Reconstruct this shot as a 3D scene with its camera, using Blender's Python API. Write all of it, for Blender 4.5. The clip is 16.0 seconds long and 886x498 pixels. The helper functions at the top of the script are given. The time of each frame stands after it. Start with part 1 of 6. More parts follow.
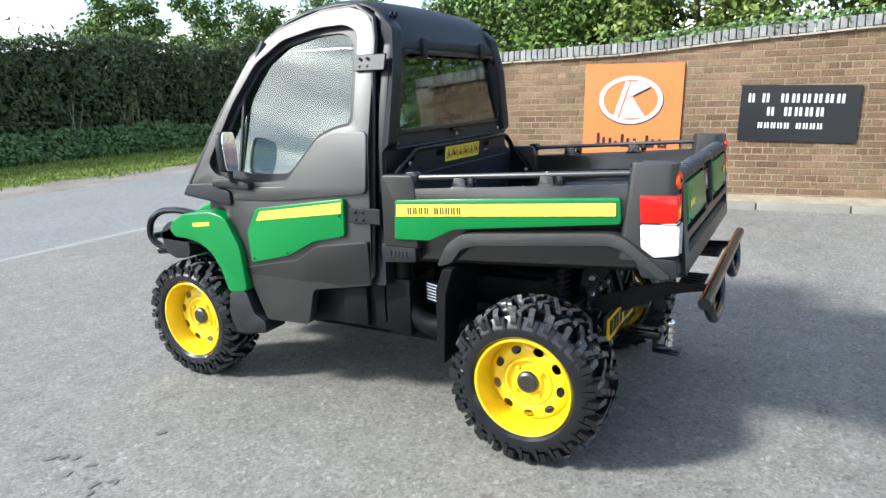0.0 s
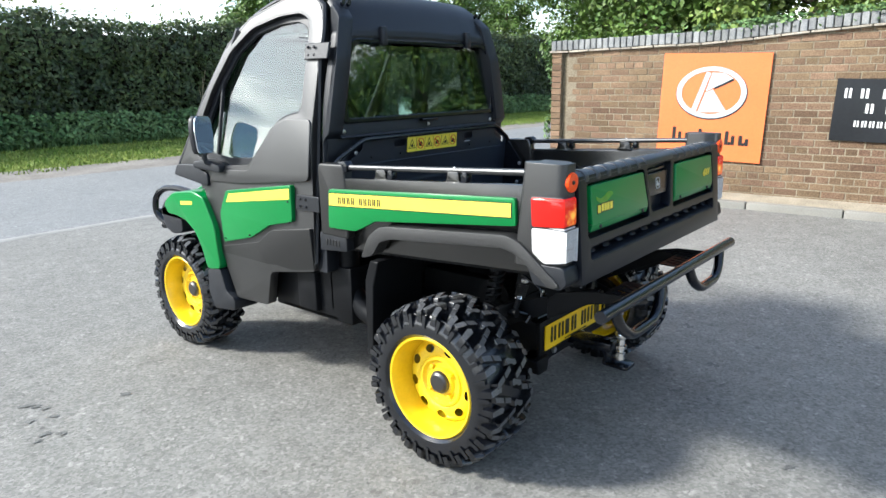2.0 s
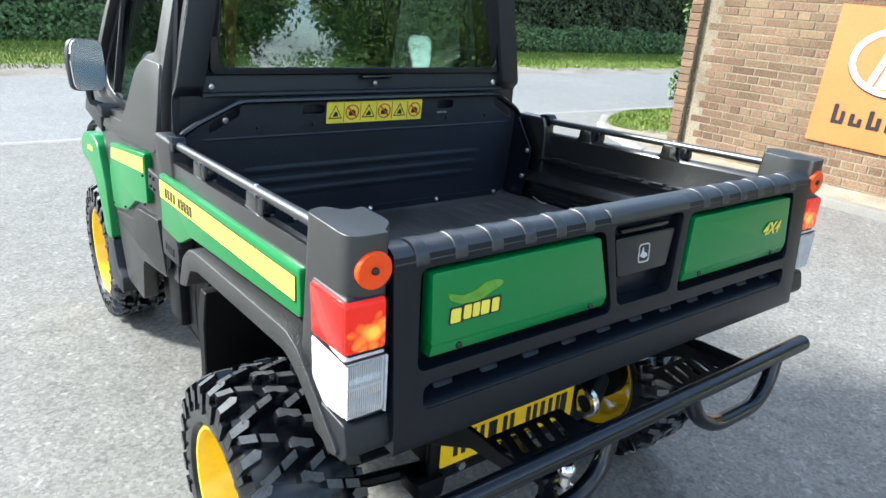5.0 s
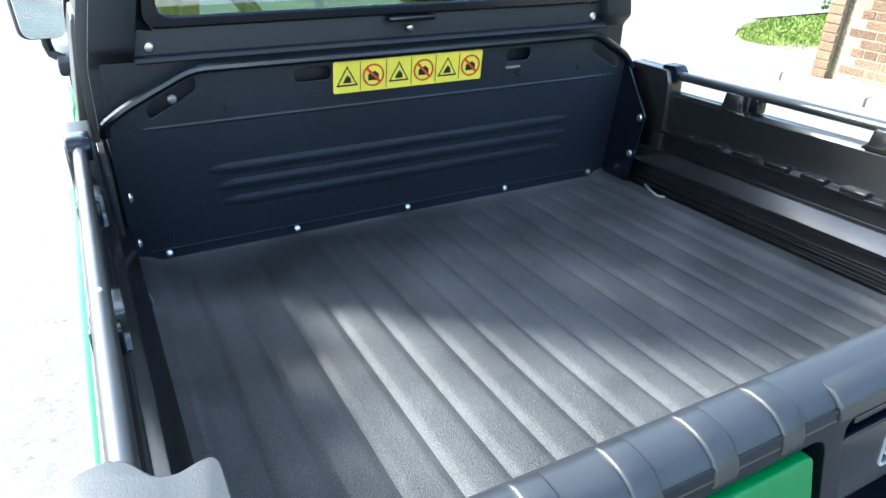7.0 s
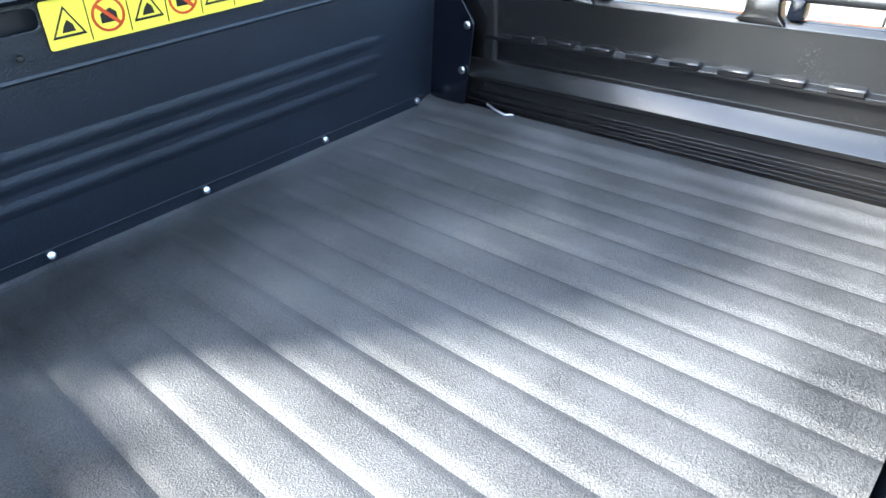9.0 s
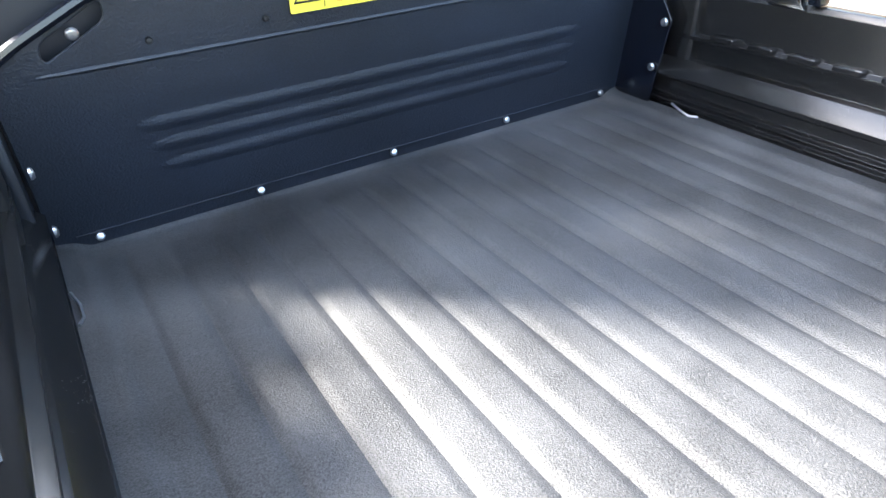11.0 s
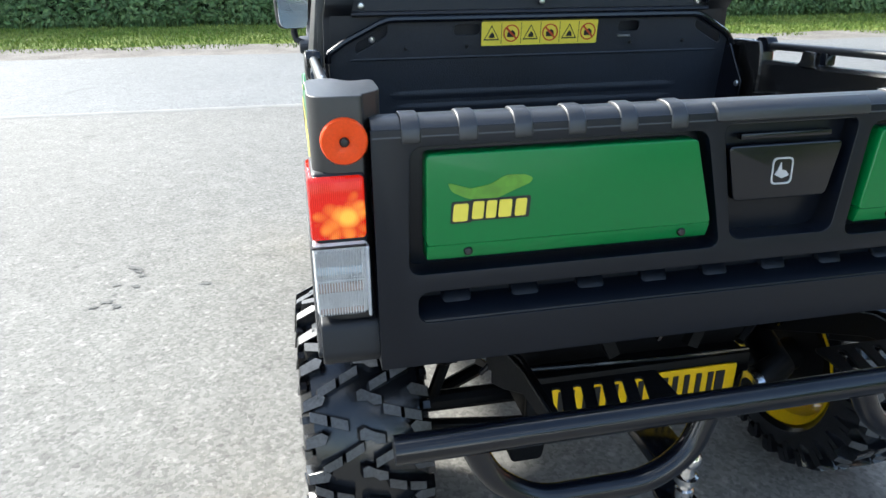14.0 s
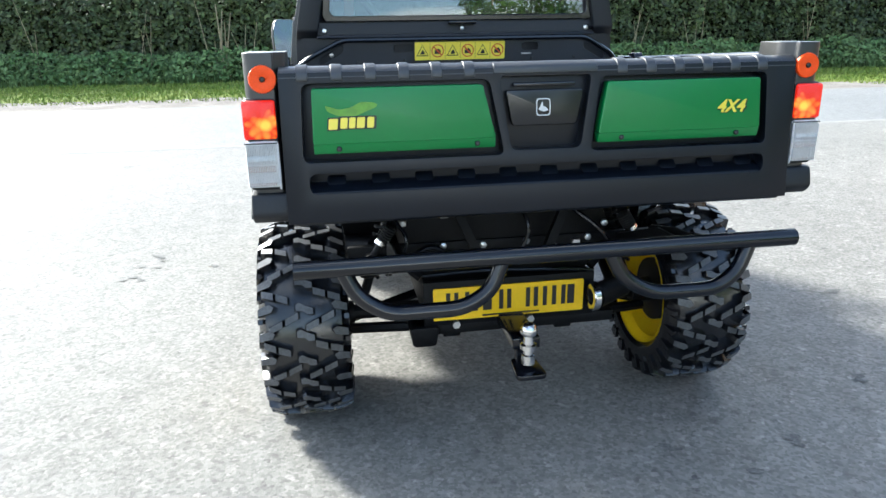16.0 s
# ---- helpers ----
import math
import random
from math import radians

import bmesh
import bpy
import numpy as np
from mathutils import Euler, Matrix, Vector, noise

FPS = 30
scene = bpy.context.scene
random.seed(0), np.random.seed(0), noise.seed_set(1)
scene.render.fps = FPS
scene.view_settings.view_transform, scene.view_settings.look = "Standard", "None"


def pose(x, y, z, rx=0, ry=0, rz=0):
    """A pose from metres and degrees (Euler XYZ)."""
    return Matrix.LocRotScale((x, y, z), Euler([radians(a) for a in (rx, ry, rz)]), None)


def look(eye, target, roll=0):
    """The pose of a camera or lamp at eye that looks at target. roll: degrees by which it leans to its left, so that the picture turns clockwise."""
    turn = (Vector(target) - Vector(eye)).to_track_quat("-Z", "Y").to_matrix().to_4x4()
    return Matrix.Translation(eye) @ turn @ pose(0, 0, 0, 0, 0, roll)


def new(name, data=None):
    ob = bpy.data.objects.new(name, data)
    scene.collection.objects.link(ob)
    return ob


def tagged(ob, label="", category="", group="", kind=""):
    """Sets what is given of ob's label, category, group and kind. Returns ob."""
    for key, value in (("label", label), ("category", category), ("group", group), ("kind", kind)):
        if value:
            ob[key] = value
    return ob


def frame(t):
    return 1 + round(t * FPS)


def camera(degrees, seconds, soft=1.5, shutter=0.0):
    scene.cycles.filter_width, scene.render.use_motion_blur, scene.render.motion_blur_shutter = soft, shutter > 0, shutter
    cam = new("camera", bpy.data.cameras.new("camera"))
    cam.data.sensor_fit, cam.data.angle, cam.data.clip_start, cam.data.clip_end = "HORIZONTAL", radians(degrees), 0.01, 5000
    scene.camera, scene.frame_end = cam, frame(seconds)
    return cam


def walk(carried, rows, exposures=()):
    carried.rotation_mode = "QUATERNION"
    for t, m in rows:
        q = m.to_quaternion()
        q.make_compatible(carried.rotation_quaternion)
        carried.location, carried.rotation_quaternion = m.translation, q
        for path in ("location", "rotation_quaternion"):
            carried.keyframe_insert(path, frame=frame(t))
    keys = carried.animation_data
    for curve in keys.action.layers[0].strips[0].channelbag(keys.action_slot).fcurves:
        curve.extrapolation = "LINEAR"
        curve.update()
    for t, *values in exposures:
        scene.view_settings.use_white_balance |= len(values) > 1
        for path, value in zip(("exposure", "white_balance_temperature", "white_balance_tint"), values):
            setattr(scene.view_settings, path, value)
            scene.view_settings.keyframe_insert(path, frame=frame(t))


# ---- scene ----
cam = camera(67.0, 16.0)
PATH = [
    (0, (-3.168, -0.942, 1.522), (-1.459, -0.009, 1.063), -1.8),
    (0.5, (-3.123, -1.194, 1.526), (-1.494, -0.126, 1.072), -0.5),
    (1, (-3.043, -1.383, 1.534), (-1.459, -0.252, 1.074), -1.6),
    (1.5, (-2.864, -1.505, 1.511), (-1.327, -0.319, 1.031), -0.4),
    (2, (-2.649, -1.618, 1.52), (-1.161, -0.375, 1.032), -0.8),
    (2.5, (-2.428, -1.732, 1.512), (-0.984, -0.438, 1.023), 0.1),
    (3, (-2.203, -1.807, 1.531), (-0.855, -0.436, 0.981), -0.1),
    (3.5, (-1.978, -1.769, 1.525), (-0.637, -0.403, 0.947), 1.4),
    (3.7, (-1.864, -1.725, 1.543), (-0.514, -0.352, 0.999), 2.8),
    (5.8, (-0.985, -1.123, 1.625), (0.017, 0.4, 0.804), 2.1),
    (6, (-0.937, -1.034, 1.628), (0.045, 0.495, 0.793), 1.4),
    (6.5, (-0.824, -0.89, 1.603), (0.084, 0.613, 0.646), 1.6),
    (7, (-0.694, -0.792, 1.611), (0.149, 0.744, 0.648), 1.9),
    (7.5, (-0.619, -0.689, 1.562), (0.186, 0.845, 0.563), 1.2),
    (8, (-0.572, -0.57, 1.519), (0.329, 0.848, 0.434), -1.3),
    (8.5, (-0.552, -0.482, 1.494), (0.579, 0.731, 0.377), -2.1),
    (8.7, (-0.548, -0.466, 1.49), (0.673, 0.652, 0.368), -1.1),
    (10.8, (-0.584, -0.495, 1.506), (0.35, 0.834, 0.34), -1.1),
    (11, (-0.611, -0.504, 1.506), (0.255, 0.891, 0.364), -0.9),
    (11.5, (-0.658, -0.582, 1.508), (0.115, 0.987, 0.54), -0.8),
    (12, (-0.689, -0.711, 1.518), (0.041, 0.94, 0.656), -0.2),
    (12.5, (-0.73, -0.818, 1.501), (-0.008, 0.895, 0.763), 0.2),
    (13, (-0.788, -1.013, 1.486), (-0.061, 0.698, 0.748), -2.4),
    (13.5, (-0.804, -1.215, 1.465), (-0.189, 0.548, 0.75), -0.6),
    (14, (-0.778, -1.472, 1.417), (-0.395, 0.328, 0.633), -0.3),
    (14.5, (-0.791, -1.694, 1.378), (-0.424, 0.141, 0.671), 0.2),
    (15, (-0.783, -1.912, 1.345), (-0.451, -0.099, 0.57), 0.2),
    (15.5, (-0.694, -2.088, 1.331), (-0.391, -0.239, 0.633), -0.3),
    (16, (-0.567, -2.255, 1.3), (-0.261, -0.38, 0.677), -0.9),
]
EXPOSURES = [(0.0, 1.23, 6400, 7), (1.0, 1.19, 6400, 7), (2.0, 1.32, 6380, 7), (3.0, 1.51, 6400, 6), (3.7, 1.55, 6400, 6), (6.0, 1.98, 6150, 4), (7.0, 2.52, 6000, 3), (7.5, 2.88, 6100, 6), (8.0, 3.08, 6250, 6), (8.7, 3.26, 6250, 6), (10.8, 3.42, 6600, 9), (11.5, 3.58, 6900, 12), (12.0, 3.54, 6850, 9), (12.5, 3.35, 6750, 6), (13.0, 2.8, 6750, 6), (13.5, 2.24, 6650, 9), (14.0, 1.60, 6480, 7), (16.0, 1.89, 6400, 6)]
walk(cam, [(t, look(eye, target, roll)) for t, eye, target, roll in PATH], EXPOSURES)

# ---- world, sun ----
SUN_DIR = Vector((0.96, -1.06, -1.0)).normalized()   # the way the sunlight travels
sun_data = bpy.data.lights.new("sun", "SUN")
sun_data.energy, sun_data.angle, sun_data.color = 3.8, radians(7.5), (1.0, 0.975, 0.93)
sun = new("sun", sun_data)
sun.rotation_mode = "QUATERNION"
sun.rotation_quaternion = SUN_DIR.to_track_quat("-Z", "Y")
sun.location = (-30, 33, 31)

world = bpy.data.worlds.new("sky")
scene.world = world
world.use_nodes = True
wn, wl = world.node_tree.nodes, world.node_tree.links
wn.clear()
sky = wn.new("ShaderNodeTexSky")
sky.sky_type, sky.sun_disc = "NISHITA", False
sky.sun_elevation = math.asin(-SUN_DIR.z)
sky.sun_rotation = math.atan2(-SUN_DIR.x, -SUN_DIR.y)
sky.air_density, sky.dust_density, sky.ozone_density = 1.0, 1.0, 1.0
tc = wn.new("ShaderNodeTexCoord")
mp = wn.new("ShaderNodeMapping")
mp.inputs["Scale"].default_value = (1.0, 1.0, 5.0)
cn = wn.new("ShaderNodeTexNoise")
cn.inputs["Scale"].default_value, cn.inputs["Detail"].default_value, cn.inputs["Roughness"].default_value = 2.4, 5.0, 0.52
cr = wn.new("ShaderNodeValToRGB")
cr.color_ramp.elements[0].position, cr.color_ramp.elements[1].position = 0.50, 0.66
cn2 = wn.new("ShaderNodeTexNoise")
cn2.inputs["Scale"].default_value, cn2.inputs["Detail"].default_value = 3.2, 4.0
cr2 = wn.new("ShaderNodeValToRGB")
cr2.color_ramp.elements[0].color, cr2.color_ramp.elements[1].color = (2.6, 3.0, 3.6, 1), (10.5, 10.5, 10.3, 1)
cr2.color_ramp.elements[0].position, cr2.color_ramp.elements[1].position = 0.40, 0.60
cm = wn.new("ShaderNodeMix")
cm.data_type = "RGBA"
bg = wn.new("ShaderNodeBackground")
bg.inputs["Strength"].default_value = 0.15
wo = wn.new("ShaderNodeOutputWorld")
wl.new(tc.outputs["Generated"], mp.inputs["Vector"])
wl.new(mp.outputs["Vector"], cn.inputs["Vector"])
wl.new(mp.outputs["Vector"], cn2.inputs["Vector"])
sp = wn.new("ShaderNodeSeparateXYZ")
low = wn.new("ShaderNodeMapRange")
low.inputs["From Min"].default_value, low.inputs["From Max"].default_value = 0.05, 0.36
low.inputs["To Min"].default_value, low.inputs["To Max"].default_value = 0.16, 0.0
ca = wn.new("ShaderNodeMath")
wl.new(tc.outputs["Generated"], sp.inputs[0])
wl.new(sp.outputs["Z"], low.inputs["Value"])
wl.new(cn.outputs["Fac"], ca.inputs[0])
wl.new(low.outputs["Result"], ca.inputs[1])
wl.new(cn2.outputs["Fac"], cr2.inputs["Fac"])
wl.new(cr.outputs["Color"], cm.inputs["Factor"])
wl.new(sky.outputs["Color"], cm.inputs["A"])
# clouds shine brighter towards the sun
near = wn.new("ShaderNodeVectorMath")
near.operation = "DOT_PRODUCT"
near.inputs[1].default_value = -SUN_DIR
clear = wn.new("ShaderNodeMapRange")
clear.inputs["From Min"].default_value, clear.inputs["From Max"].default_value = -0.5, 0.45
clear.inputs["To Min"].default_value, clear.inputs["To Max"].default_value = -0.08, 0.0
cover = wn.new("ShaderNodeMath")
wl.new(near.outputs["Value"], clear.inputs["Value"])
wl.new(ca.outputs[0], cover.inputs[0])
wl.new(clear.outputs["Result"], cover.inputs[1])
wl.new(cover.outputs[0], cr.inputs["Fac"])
gain = wn.new("ShaderNodeMapRange")
gain.inputs["From Min"].default_value, gain.inputs["From Max"].default_value = 0.35, 1.0
gain.inputs["To Min"].default_value, gain.inputs["To Max"].default_value = 1.0, 2.1
bright = wn.new("ShaderNodeVectorMath")
bright.operation = "SCALE"
wl.new(tc.outputs["Generated"], near.inputs[0])
wl.new(near.outputs["Value"], gain.inputs["Value"])
wl.new(cr2.outputs["Color"], bright.inputs[0])
wl.new(gain.outputs["Result"], bright.inputs["Scale"])
wl.new(bright.outputs["Vector"], cm.inputs["B"])
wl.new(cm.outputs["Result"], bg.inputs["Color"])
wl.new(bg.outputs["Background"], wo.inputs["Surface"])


# ---- materials ----
def material(name, colour, rough=0.5, metal=0.0, vary=0.15, scale=8.0, bump=0.0, bump_scale=200.0, spec=0.5,
             colour2=None, fine=60.0, random_obj=0.0, random_island=0.0, coat=0.0, rough_vary=0.08, bump_dist=0.002, placed=False):
    """Two scales of noise over a base colour, a fine relief, and a spread between pieces."""
    m = bpy.data.materials.new(name)
    m.use_nodes = True
    n, l = m.node_tree.nodes, m.node_tree.links
    b = n["Principled BSDF"]
    b.inputs["Roughness"].default_value, b.inputs["Metallic"].default_value = rough, metal
    b.inputs["Specular IOR Level"].default_value, b.inputs["Coat Weight"].default_value = spec, coat
    b.inputs["Coat Roughness"].default_value = 0.08
    # placed: one pattern runs on from piece to piece
    here = n.new("ShaderNodeNewGeometry").outputs["Position"] if placed else n.new("ShaderNodeTexCoord").outputs["Object"]
    big, small = n.new("ShaderNodeTexNoise"), n.new("ShaderNodeTexNoise")
    for node, sc, det in ((big, scale, 5.0), (small, fine, 3.0)):
        node.inputs["Scale"].default_value, node.inputs["Detail"].default_value = sc, det
        l.new(here, node.inputs["Vector"])
    add = n.new("ShaderNodeMath")
    add.operation = "MULTIPLY_ADD"
    l.new(small.outputs["Fac"], add.inputs[0])
    add.inputs[1].default_value = 0.5
    half = n.new("ShaderNodeMath")
    half.operation = "MULTIPLY"
    half.inputs[1].default_value = 0.5
    l.new(big.outputs["Fac"], half.inputs[0])
    l.new(half.outputs[0], add.inputs[2])
    ramp = n.new("ShaderNodeValToRGB")
    c2 = colour2 or tuple(min(1.0, c * (1 + vary)) for c in colour)
    c1 = colour if colour2 else tuple(c * (1 - vary) for c in colour)
    ramp.color_ramp.elements[0].position, ramp.color_ramp.elements[1].position = 0.36, 0.64
    ramp.color_ramp.elements[0].color, ramp.color_ramp.elements[1].color = (*c1, 1), (*c2, 1)
    l.new(add.outputs[0], ramp.inputs["Fac"])
    col = ramp.outputs["Color"]
    for amount, kind in ((random_obj, "obj"), (random_island, "isl")):
        if amount:
            src = n.new("ShaderNodeObjectInfo").outputs["Random"] if kind == "obj" else n.new("ShaderNodeNewGeometry").outputs["Random Per Island"]
            hsv, rng = n.new("ShaderNodeHueSaturation"), n.new("ShaderNodeMapRange")
            rng.inputs["To Min"].default_value, rng.inputs["To Max"].default_value = 1 - amount, 1 + amount
            l.new(src, rng.inputs["Value"])
            l.new(rng.outputs["Result"], hsv.inputs["Value"])
            hue = n.new("ShaderNodeMapRange")
            hue.inputs["To Min"].default_value, hue.inputs["To Max"].default_value = 0.5 - amount * 0.04, 0.5 + amount * 0.04
            frac = n.new("ShaderNodeMath")
            frac.operation = "FRACT"
            mul = n.new("ShaderNodeMath")
            mul.operation = "MULTIPLY"
            mul.inputs[1].default_value = 7.31
            l.new(src, mul.inputs[0])
            l.new(mul.outputs[0], frac.inputs[0])
            l.new(frac.outputs[0], hue.inputs["Value"])
            l.new(hue.outputs["Result"], hsv.inputs["Hue"])
            l.new(col, hsv.inputs["Color"])
            col = hsv.outputs["Color"]
    l.new(col, b.inputs["Base Color"])
    rr = n.new("ShaderNodeMapRange")
    rr.inputs["To Min"].default_value, rr.inputs["To Max"].default_value = max(0.0, rough - rough_vary), min(1.0, rough + rough_vary)
    l.new(add.outputs[0], rr.inputs["Value"])
    l.new(rr.outputs["Result"], b.inputs["Roughness"])
    if bump:
        bn, bp = n.new("ShaderNodeTexNoise"), n.new("ShaderNodeBump")
        bn.inputs["Scale"].default_value, bn.inputs["Detail"].default_value = bump_scale, 3.0
        bp.inputs["Strength"].default_value, bp.inputs["Distance"].default_value = bump, bump_dist
        l.new(here, bn.inputs["Vector"])
        l.new(bn.outputs["Fac"], bp.inputs["Height"])
        l.new(bp.outputs["Normal"], b.inputs["Normal"])
    return m


def glass_material(name, colour, rough=0.0):
    """Thin tinted glazing: mostly see-through, with a gloss that grows towards grazing views."""
    m = bpy.data.materials.new(name)
    m.use_nodes = True
    n, l = m.node_tree.nodes, m.node_tree.links
    n.clear()
    tr, gl, lw, mx, out = (n.new("ShaderNode" + k) for k in ("BsdfTransparent", "BsdfGlossy", "LayerWeight", "MixShader", "OutputMaterial"))
    pw, ad = n.new("ShaderNodeMath"), n.new("ShaderNodeMath")
    pw.operation, ad.operation = "POWER", "MULTIPLY_ADD"
    pw.inputs[1].default_value = 4.0
    ad.inputs[1].default_value, ad.inputs[2].default_value = 0.80, 0.11
    tr.inputs["Color"].default_value = (*colour, 1)
    gl.inputs["Roughness"].default_value = rough
    l.new(lw.outputs["Facing"], pw.inputs[0])
    l.new(pw.outputs[0], ad.inputs[0])
    l.new(ad.outputs[0], mx.inputs[0])
    l.new(tr.outputs[0], mx.inputs[1])
    l.new(gl.outputs[0], mx.inputs[2])
    l.new(mx.outputs[0], out.inputs["Surface"])
    return m


def lens_material(name, colour, rough=0.12, trans=0.6):
    m = material(name, colour, rough=rough, vary=0.1, scale=30, fine=200, bump=0.0)
    b = m.node_tree.nodes["Principled BSDF"]
    b.inputs["Transmission Weight"].default_value = trans
    b.inputs["IOR"].default_value = 1.45
    b.inputs["Coat Weight"].default_value = 0.12
    n, l = m.node_tree.nodes, m.node_tree.links
    wave, bp, co = n.new("ShaderNodeTexWave"), n.new("ShaderNodeBump"), n.new("ShaderNodeTexCoord")
    wave.bands_direction = "X"
    wave.inputs["Scale"].default_value = 110.0
    bp.inputs["Strength"].default_value, bp.inputs["Distance"].default_value = 0.4, 0.002
    l.new(co.outputs["Object"], wave.inputs["Vector"])
    l.new(wave.outputs["Fac"], bp.inputs["Height"])
    l.new(bp.outputs["Normal"], b.inputs["Normal"])
    return m


def sunlit_lens(m):
    """Emission painted into the lens for sunlight shining through, brightest round one spot."""
    n, l = m.node_tree.nodes, m.node_tree.links
    b = n["Principled BSDF"]
    geo, sep, ab, com, dist = (n.new("ShaderNode" + k) for k in ("NewGeometry", "SeparateXYZ", "Math", "CombineXYZ", "VectorMath"))
    ab.operation, dist.operation = "ABSOLUTE", "DISTANCE"
    l.new(geo.outputs["Position"], sep.inputs[0])
    l.new(sep.outputs["X"], ab.inputs[0])
    l.new(ab.outputs[0], com.inputs["X"])
    l.new(sep.outputs["Y"], com.inputs["Y"])
    l.new(sep.outputs["Z"], com.inputs["Z"])
    l.new(com.outputs[0], dist.inputs[0])
    dist.inputs[1].default_value = (0.731, -0.565, 1.084)
    # the reflector's facets break the glow up
    cell, ad = n.new("ShaderNodeTexVoronoi"), n.new("ShaderNodeMath")
    cell.inputs["Scale"].default_value = 46.0
    ad.operation, ad.inputs[1].default_value = "MULTIPLY_ADD", 0.030
    l.new(com.outputs[0], cell.inputs["Vector"])
    l.new(cell.outputs["Distance"], ad.inputs[0])
    l.new(dist.outputs["Value"], ad.inputs[2])
    ramp = n.new("ShaderNodeValToRGB")
    ramp.color_ramp.elements[0].color, ramp.color_ramp.elements[1].color = (1.0, 0.50, 0.07, 1), (0.42, 0.010, 0.003, 1)
    ramp.color_ramp.elements[0].position, ramp.color_ramp.elements[1].position = 0.022, 0.050
    l.new(ad.outputs[0], ramp.inputs["Fac"])
    l.new(ramp.outputs["Color"], b.inputs["Emission Color"])
    b.inputs["Emission Strength"].default_value = 0.42


M_BLACK = material("black_moulded_plastic", (0.0060, 0.0075, 0.0110), rough=0.50, vary=0.25, scale=5, fine=300, bump=0.08, bump_scale=900, spec=0.42)
M_GREY = material("dark_grey_moulded_plastic", (0.0082, 0.0082, 0.0084), rough=0.43, vary=0.2, scale=4, fine=260, bump=0.12, bump_scale=700, spec=0.85)
# one plastic in two tones: face darkened for shade, top lightened for sun sheen
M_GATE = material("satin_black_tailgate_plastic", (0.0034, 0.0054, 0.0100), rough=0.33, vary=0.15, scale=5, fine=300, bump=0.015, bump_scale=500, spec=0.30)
M_TOP = material("sunlit_black_tailgate_top", (0.0115, 0.0128, 0.0160), rough=0.42, vary=0.25, scale=5, fine=300, bump=0.08, bump_scale=900, spec=0.8)
M_STEEL = material("black_powder_coat", (0.0030, 0.0042, 0.0075), rough=0.20, vary=0.2, scale=6, fine=200, bump=0.015, bump_scale=800, spec=0.5)
M_RAIL = material("satin_black_tube", (0.014, 0.014, 0.015), rough=0.36, vary=0.2, scale=6, fine=200, spec=1.0)
M_LINER = material("black_sprayed_bed_liner", (0.0385, 0.0385, 0.0390), rough=0.58, vary=0.95, scale=4, fine=380, bump=0.75, bump_scale=420, bump_dist=0.0025, spec=0.5)
M_SKIRT = material("charcoal_lower_moulding", (0.0085, 0.0085, 0.0085), rough=0.5, vary=0.15, scale=4, fine=260, bump=0.10, bump_scale=900, spec=0.45)
M_FLARE = material("rough_textured_arch_plastic", (0.0105, 0.0105, 0.0108), rough=0.55, vary=0.5, scale=6, fine=240, bump=0.8, bump_scale=240, bump_dist=0.003, spec=0.6)
M_HEAD = material("blue_black_textured_paint", (0.0074, 0.0114, 0.0190), rough=0.44, vary=0.4, scale=4, fine=260, bump=0.5, bump_scale=260, bump_dist=0.003, spec=0.6)
M_SIDE = material("glossy_black_side_moulding", (0.0065, 0.0062, 0.0060), rough=0.25, vary=0.2, scale=5, fine=300, bump=0.03, bump_scale=800, spec=0.9)
M_DARK = material("black_underbody", (0.0038, 0.0042, 0.0052), rough=0.5, vary=0.4, scale=9, fine=90, bump=0.2, bump_scale=120, spec=0.15)
M_RUBBER = material("black_tyre_rubber", (0.0050, 0.0058, 0.0080), rough=0.20, vary=0.35, scale=12, fine=160, bump=0.15, bump_scale=260, spec=0.65)
M_LUG = material("tread_face_rubber", (0.060, 0.062, 0.065), rough=0.38, vary=0.4, scale=20, fine=160, bump=0.3, bump_scale=260)
M_GREEN = material("green_gloss_paint", (0.001, 0.162, 0.035), rough=0.30, vary=0.03, scale=1.5, fine=60, coat=0.05, rough_vary=0.02, spec=0.4)
M_YELLOW = material("yellow_gloss_paint", (0.78, 0.52, 0.012), rough=0.26, vary=0.05, scale=6, fine=80, coat=0.35, rough_vary=0.03)
M_STRIPE = material("yellow_decal_vinyl", (0.78, 0.64, 0.07), rough=0.35, vary=0.04, scale=6, fine=80)
M_PLATE = material("yellow_reflective_plate", (0.80, 0.50, 0.008), rough=0.30, vary=0.05, scale=9, fine=80)
M_INK = material("black_print", (0.010, 0.010, 0.010), rough=0.45, vary=0.1)
M_REDINK = material("red_print", (0.50, 0.06, 0.012), rough=0.45, vary=0.1)
M_WHITE = material("white_print", (0.75, 0.75, 0.73), rough=0.5, vary=0.05)
M_LIME = material("light_green_decal", (0.10, 0.27, 0.02), rough=0.4, vary=0.15, scale=60)
M_CHROME = material("chrome_plate", (0.70, 0.70, 0.70), rough=0.16, metal=1.0, vary=0.08, scale=30, fine=120)
M_ZINC = material("zinc_plated_steel", (0.62, 0.63, 0.64), rough=0.3, metal=1.0, vary=0.12, scale=40, fine=200)
M_SILVER = material("silver_print", (0.55, 0.56, 0.58), rough=0.35, metal=0.4, vary=0.15, scale=6)
M_MIRROR = material("mirror_glass", (0.85, 0.87, 0.9), rough=0.02, metal=1.0, vary=0.01, rough_vary=0.0)
M_ORANGE = material("orange_sign_face", (0.74, 0.165, 0.045), rough=0.45, vary=0.06, scale=2, fine=40)
M_SIGN = material("black_sign_face", (0.010, 0.011, 0.013), rough=0.35, vary=0.3, scale=2, fine=40)
